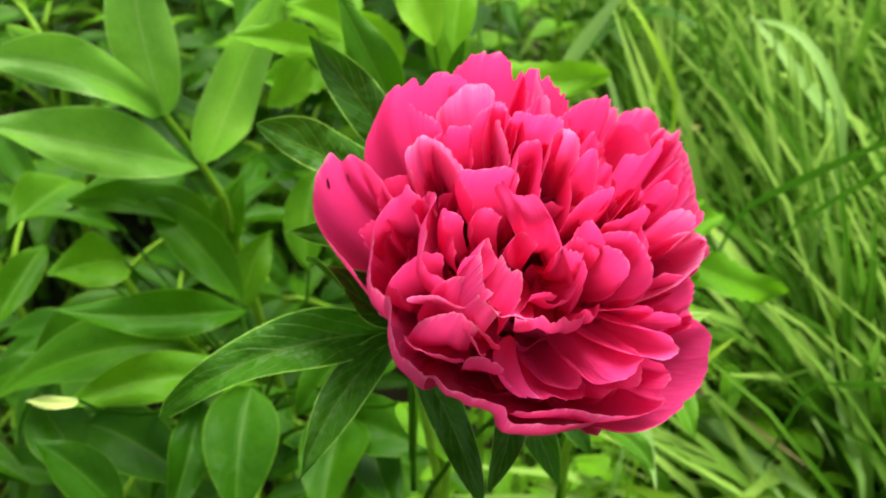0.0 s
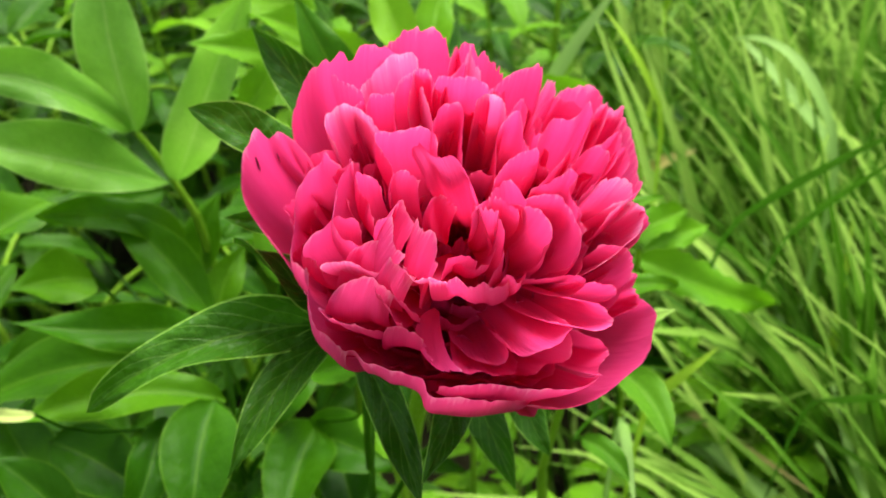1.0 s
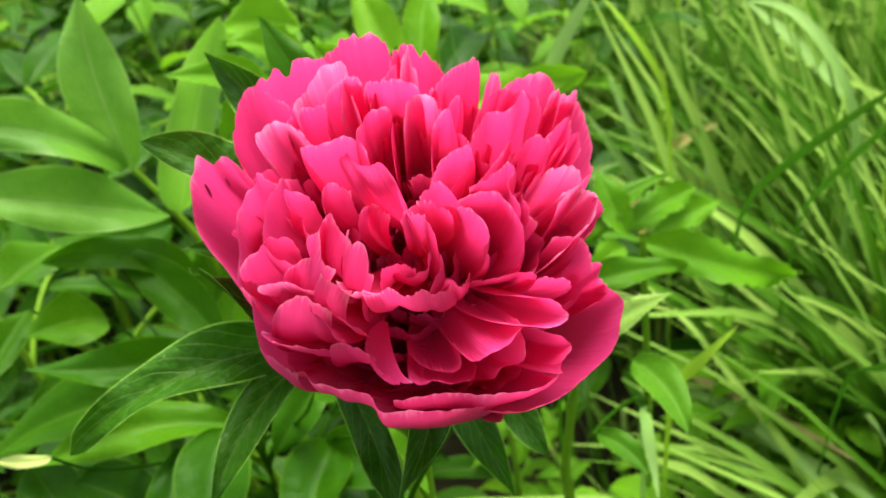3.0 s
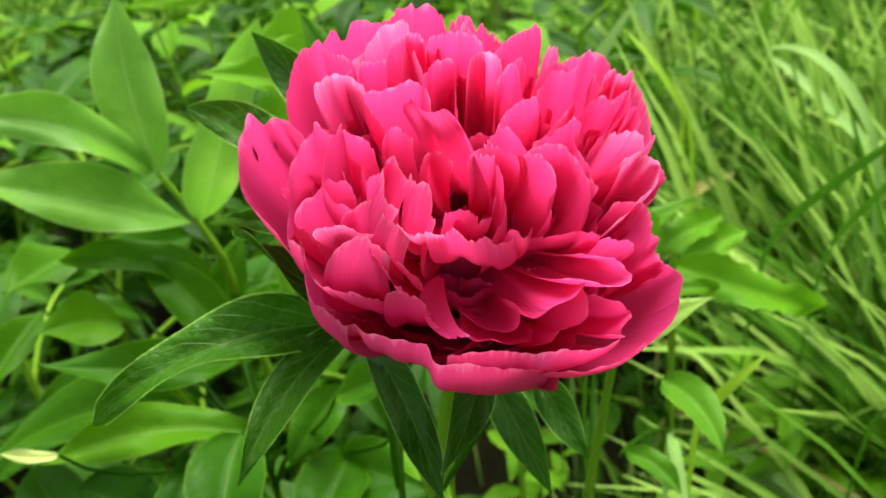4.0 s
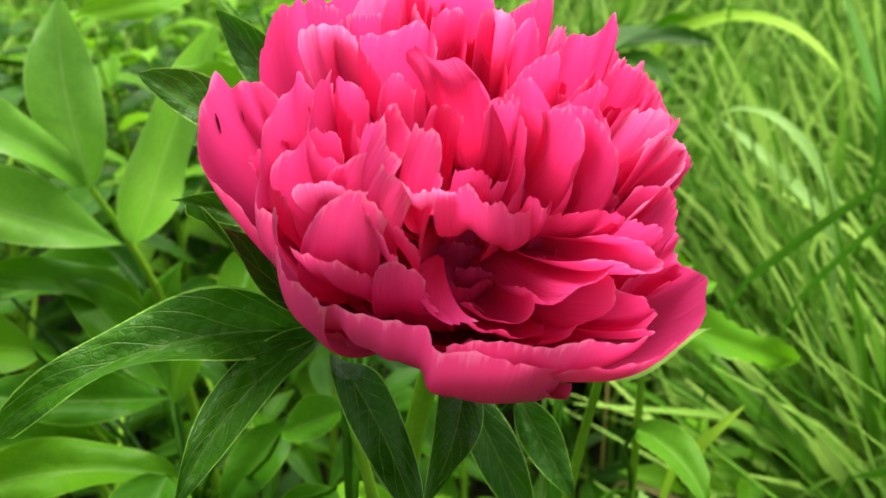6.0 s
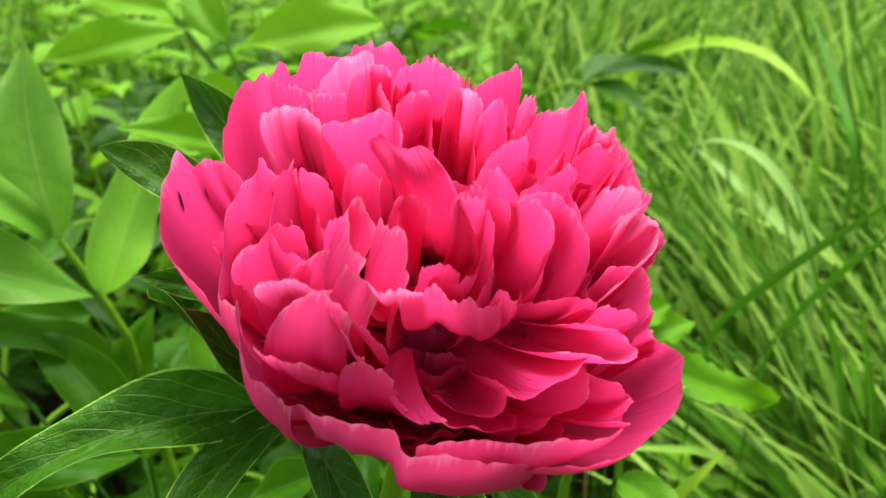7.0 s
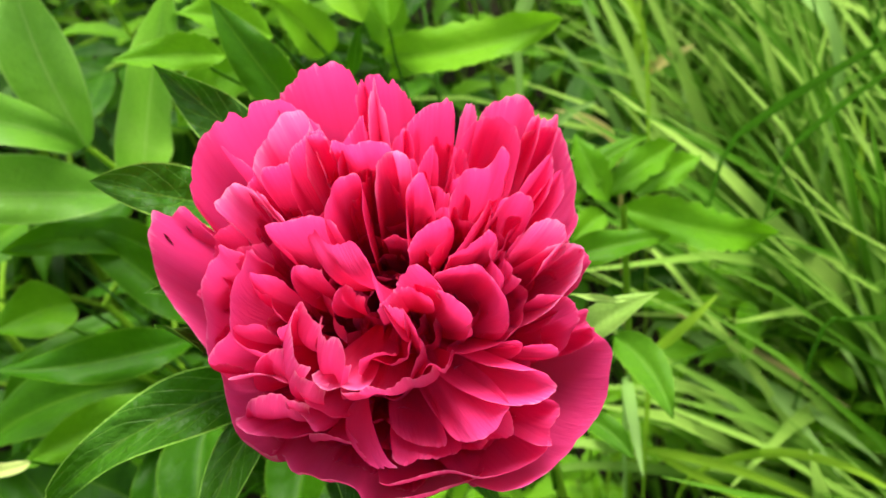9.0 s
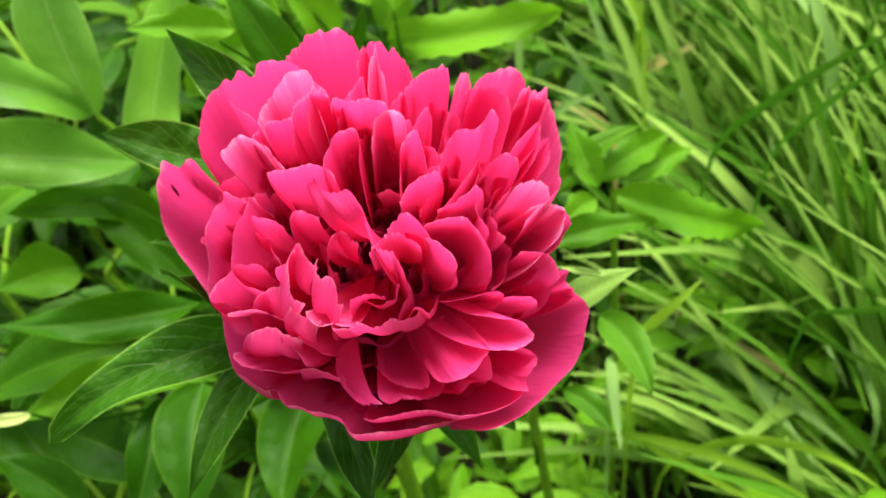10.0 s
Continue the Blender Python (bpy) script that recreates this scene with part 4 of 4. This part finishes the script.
# ---- grass ----
def blades_mesh(name, roots, heights, widths, bearings, bends, seed, segs=5):
    rng = np.random.default_rng(seed)
    k = len(roots)
    u = np.linspace(0, 1, segs + 1)[None, :]
    H, W, Bn = heights[:, None], widths[:, None], bends[:, None]
    dirx, diry = np.cos(bearings)[:, None], np.sin(bearings)[:, None]
    ang = Bn * u
    step = 1.0 / segs
    ox = np.cumsum(np.sin(ang) * H * step, 1) - np.sin(ang[:, :1]) * H * step
    oz = np.cumsum(np.cos(ang) * H * step, 1) - np.cos(ang[:, :1]) * H * step
    cx, cy, cz = roots[:, :1] + dirx * ox, roots[:, 1:2] + diry * ox, oz
    taper = np.clip(1.05 - u ** 2.2, 0.03, 1) * (0.6 + 0.4 * np.minimum(u * 4, 1))
    yaw = bearings + math.pi / 2 + rng.uniform(-0.7, 0.7, k)
    sx, sy = np.cos(yaw)[:, None] * W * taper / 2, np.sin(yaw)[:, None] * W * taper / 2
    dip = W * taper * 0.18
    left = np.stack([cx - sx, cy - sy, cz + 0 * sx], -1)
    mid = np.stack([cx + dirx * dip, cy + diry * dip, cz - dip * 0.3], -1)
    right = np.stack([cx + sx, cy + sy, cz + 0 * sx], -1)
    pts = np.stack([left, mid, right], 2)
    n = (segs + 1) * 3
    idx = np.arange(n).reshape(segs + 1, 3)
    q = np.stack([idx[:-1, :-1], idx[:-1, 1:], idx[1:, 1:], idx[1:, :-1]], -1).reshape(-1, 4)
    faces = (q[None] + (np.arange(k) * n)[:, None, None]).reshape(-1, 4)
    me = bpy.data.meshes.new(name)
    me.from_pydata(pts.reshape(-1, 3).tolist(), [], faces.tolist())
    me.polygons.foreach_set("use_smooth", [True] * len(faces))
    uv = np.stack([np.broadcast_to(u[0][:, None], (segs + 1, 3)), np.broadcast_to(np.array((-1.0, 0, 1)), (segs + 1, 3))], -1).reshape(-1, 2)
    layer = me.uv_layers.new(name="UVMap")
    layer.data.foreach_set("uv", uv[np.tile(q.reshape(-1), k)].astype(np.float32).ravel())
    return me


def meadow():
    rng, sift = np.random.default_rng(3), np.random.default_rng(8)
    sets = []

    def sow(root, count, h0, h1, w, way, spread, bend0, bend1, near):
        pick = rng.integers(0, len(root), count)
        at = root[pick] + rng.normal(0, near, (count, 2))
        # a thin spot behind the flower, where the soil and dry blades show between the tufts
        bare = (h1 > 0.5) & (at[:, 0] > 0.08) & (at[:, 0] < 0.36) & (at[:, 1] > 0.33) & (at[:, 1] < 0.80) & (sift.random(count) < 0.85)
        at[bare] += (0.45, 0.75)
        lean = np.where(rng.random(count) < 0.72, rng.normal(way, spread, count), rng.uniform(0, 6.283, count))
        sets.append((at, rng.uniform(h0, h1, count), w * rng.uniform(0.5, 1.3, count), lean, rng.uniform(bend0, bend1, count)))

    def field(count, x0, x1, y0, y1):
        return np.stack([rng.uniform(x0, x1, count), rng.uniform(y0, y1, count)], -1)

    # tall tufts beside the flower, leaning over towards it, with a short undergrowth
    sow(field(75, 0.22, 1.0, 0.26, 1.2), 1500, 0.30, 0.62, 0.020, 2.9, 0.55, 0.25, 1.25, 0.035)
    sow(field(60, 0.15, 1.4, 0.30, 1.7), 900, 0.30, 0.60, 0.016, -0.7, 0.5, 0.3, 1.9, 0.04)
    sow(field(220, 0.06, 1.5, 0.15, 1.7), 2300, 0.08, 0.24, 0.009, 2.6, 0.8, 0.3, 1.8, 0.03)
    # a clump of broad blades that bend over towards the flower
    clump = np.array(((0.43, 0.36), (0.47, 0.43), (0.39, 0.31), (0.50, 0.36)))
    sow(clump, 150, 0.32, 0.58, 0.015, 2.25, 0.4, 0.8, 1.75, 0.022)
    # the meadow all round, thinner and coarser farther out
    for count, tufts, r0, r1, h0, h1, w in ((9000, 1100, 1.3, 3.2, 0.28, 0.58, 0.018), (13000, 2600, 2.8, 6.5, 0.3, 0.6, 0.019), (12000, 4000, 6.0, 14.0, 0.35, 0.6, 0.032)):
        a, r = rng.uniform(0, 6.283, tufts), np.sqrt(rng.uniform(r0 * r0, r1 * r1, tufts))
        root = np.stack([-0.2 + r * np.cos(a), 0.7 + r * np.sin(a)], -1)
        sow(root, count, h0, h1, w, -0.7, 0.6, 0.3, 1.9, 0.04 + 0.01 * r1)
    # short grass before the bed and between its shoots
    sow(field(260, -1.5, 1.5, -1.2, 0.1), 2200, 0.12, 0.28, 0.008, 2.0, 1.2, 0.3, 1.8, 0.04)
    sow(field(120, -1.5, 0.1, 0.2, 1.6), 700, 0.08, 0.2, 0.007, 2.0, 1.2, 0.3, 1.8, 0.04)
    root, h, w, b, bend = (np.concatenate([s[i] for s in sets]) for i in range(5))
    me = blades_mesh("grass", root, h, w, b, bend, 5)
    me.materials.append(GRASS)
    tagged(new("grass", me), "tall lush green meadow grass around the peony bed", "grass", kind="stuff")


meadow()


LABELS = {GRASS_PALE: "broad pale green arching grass blade", GRASS_LIME: "bright yellow-green arching grass blade", GRASS_DARK: "broad dark green grass blade", DRY: "dry yellow grass blade among the green", DRY_DULL: "withered brownish grass blade lying over"}


def blade(a, b, c, width, mat):
    """One broad arching blade through three points, keeled along its middle; it runs on from its lower end to the soil."""
    a, b, c = (np.array(p) for p in (a, b, c))
    if c[2] < a[2]:
        a, c = c, a
    foot = np.array((a[0] + 0.35 * (a[0] - b[0]), a[1] + 0.3 * (a[1] - b[1]) + 0.02, 0.0))
    ctrl = 2 * b - (a + c) / 2
    u = np.linspace(0, 1, 12)[:, None]
    up = bezier(foot, foot + np.array((0, 0, 0.6 * a[2])), a - (ctrl - a) * 0.5, a, np.linspace(0, 1, 7))[:-1]
    line = np.concatenate([up, (1 - u) ** 2 * a + 2 * u * (1 - u) * ctrl + u * u * c]) - foot
    tan = np.gradient(line, axis=0)
    tan /= np.linalg.norm(tan, axis=1)[:, None]
    side = np.cross(tan, np.array((0.1, -0.75, 0.65)))
    side /= np.linalg.norm(side, axis=1)[:, None]
    nm = np.cross(side, tan)
    run = np.linspace(0, 1, len(line))
    half = width / 2 * np.clip(1.04 - run ** 4, 0.04, 1) * np.clip(0.25 + 2.2 * (run - 0.15), 0.25, 1)
    v = np.linspace(-1, 1, 5)
    pts = line[:, None] + side[:, None] * (half[:, None] * v)[..., None] + nm[:, None] * (half[:, None] * 0.25 * np.abs(v))[..., None]
    uv = np.stack(np.meshgrid(run, v, indexing="ij"), -1)
    me = sheet_mesh("grass_blade", pts, uv)
    me.materials.append(mat)
    ob = new("grass_blade", me)
    ob.location = foot
    tagged(ob, LABELS[mat], "grass", "single grass blades")


def blades():
    blade((0.194, 0.536, 0.245), (0.240, 0.452, 0.268), (0.266, 0.352, 0.286), 0.0108, GRASS_PALE)
    blade((0.215, 0.512, 0.231), (0.266, 0.431, 0.262), (0.292, 0.353, 0.296), 0.0098, GRASS_PALE)
    blade((0.266, 0.606, 0.259), (0.299, 0.505, 0.278), (0.300, 0.403, 0.306), 0.0093, GRASS_PALE)
    blade((0.135, 0.384, 0.299), (0.193, 0.340, 0.329), (0.228, 0.278, 0.375), 0.0074, GRASS_LIME)
    blade((0.179, 0.367, 0.295), (0.224, 0.332, 0.357), (0.255, 0.268, 0.404), 0.0080, GRASS_LIME)
    blade((0.147, 0.390, 0.280), (0.184, 0.330, 0.321), (0.211, 0.287, 0.351), 0.0066, GRASS_LIME)
    blade((0.220, 0.501, 0.479), (0.250, 0.460, 0.544), (0.281, 0.427, 0.593), 0.0062, GRASS_DARK)
    blade((0.250, 0.486, 0.474), (0.261, 0.448, 0.534), (0.280, 0.419, 0.581), 0.0055, GRASS_DARK)
    blade((0.262, 0.404, 0.397), (0.270, 0.374, 0.430), (0.284, 0.350, 0.460), 0.0069, GRASS_DARK)
    blade((0.199, 0.742, 0.319), (0.177, 0.763, 0.379), (0.156, 0.799, 0.436), 0.0128, GRASS_PALE)
    blade((0.186, 0.734, 0.305), (0.157, 0.737, 0.373), (0.123, 0.751, 0.426), 0.0103, GRASS_PALE)
    blade((0.195, 0.734, 0.307), (0.201, 0.758, 0.378), (0.212, 0.792, 0.438), 0.0105, GRASS_LIME)
    blade((0.256, 0.717, 0.303), (0.285, 0.600, 0.304), (0.301, 0.512, 0.312), 0.0087, GRASS_PALE)
    blade((0.323, 0.497, 0.255), (0.338, 0.549, 0.336), (0.361, 0.621, 0.400), 0.0093, GRASS_LIME)
    blade((0.180, 0.570, 0.245), (0.236, 0.490, 0.270), (0.287, 0.398, 0.298), 0.0071, DRY_DULL)
    blade((0.138, 0.354, 0.451), (0.151, 0.348, 0.475), (0.172, 0.357, 0.489), 0.0073, GRASS_LIME)
    blade((0.088, 0.605, 0.530), (0.108, 0.599, 0.571), (0.139, 0.609, 0.611), 0.0117, GRASS_PALE)
    blade((0.247, 0.683, 0.535), (0.278, 0.630, 0.546), (0.303, 0.574, 0.505), 0.0101, GRASS_PALE)
    blade((0.132, 0.643, 0.581), (0.154, 0.607, 0.558), (0.173, 0.586, 0.525), 0.0060, GRASS_LIME)
    blade((0.215, 0.785, 0.348), (0.238, 0.787, 0.359), (0.265, 0.787, 0.369), 0.0134, DRY)
    blade((0.163, 0.657, 0.366), (0.143, 0.655, 0.393), (0.111, 0.649, 0.415), 0.0093, DRY)
    blade((0.107, 0.593, 0.440), (0.123, 0.598, 0.448), (0.142, 0.599, 0.452), 0.0074, GRASS_PALE)
    blade((0.117, 0.333, 0.457), (0.114, 0.298, 0.468), (0.113, 0.263, 0.469), 0.0075, GRASS_PALE)
    blade((0.333, 1.152, 0.495), (0.405, 1.030, 0.535), (0.445, 0.894, 0.503), 0.0248, GRASS_LIME)
    blade((0.286, 0.788, 0.494), (0.311, 0.739, 0.477), (0.342, 0.666, 0.448), 0.0130, GRASS_PALE)
    blade((0.394, 0.831, 0.618), (0.393, 0.767, 0.574), (0.389, 0.698, 0.529), 0.0113, GRASS_DARK)
    blade((0.236, 0.496, 0.224), (0.212, 0.546, 0.231), (0.201, 0.594, 0.244), 0.0065, GRASS_PALE)
    blade((0.232, 0.403, 0.258), (0.216, 0.456, 0.240), (0.189, 0.505, 0.220), 0.0071, GRASS_PALE)
    blade((0.288, 0.499, 0.242), (0.287, 0.552, 0.259), (0.284, 0.620, 0.265), 0.0087, GRASS_LIME)
    blade((0.315, 0.391, 0.305), (0.320, 0.464, 0.308), (0.337, 0.551, 0.308), 0.0078, GRASS_PALE)
    blade((0.320, 0.587, 0.276), (0.317, 0.640, 0.300), (0.323, 0.705, 0.316), 0.0080, GRASS_PALE)
    blade((0.268, 0.682, 0.265), (0.251, 0.719, 0.303), (0.249, 0.770, 0.337), 0.0083, GRASS_PALE)


blades()
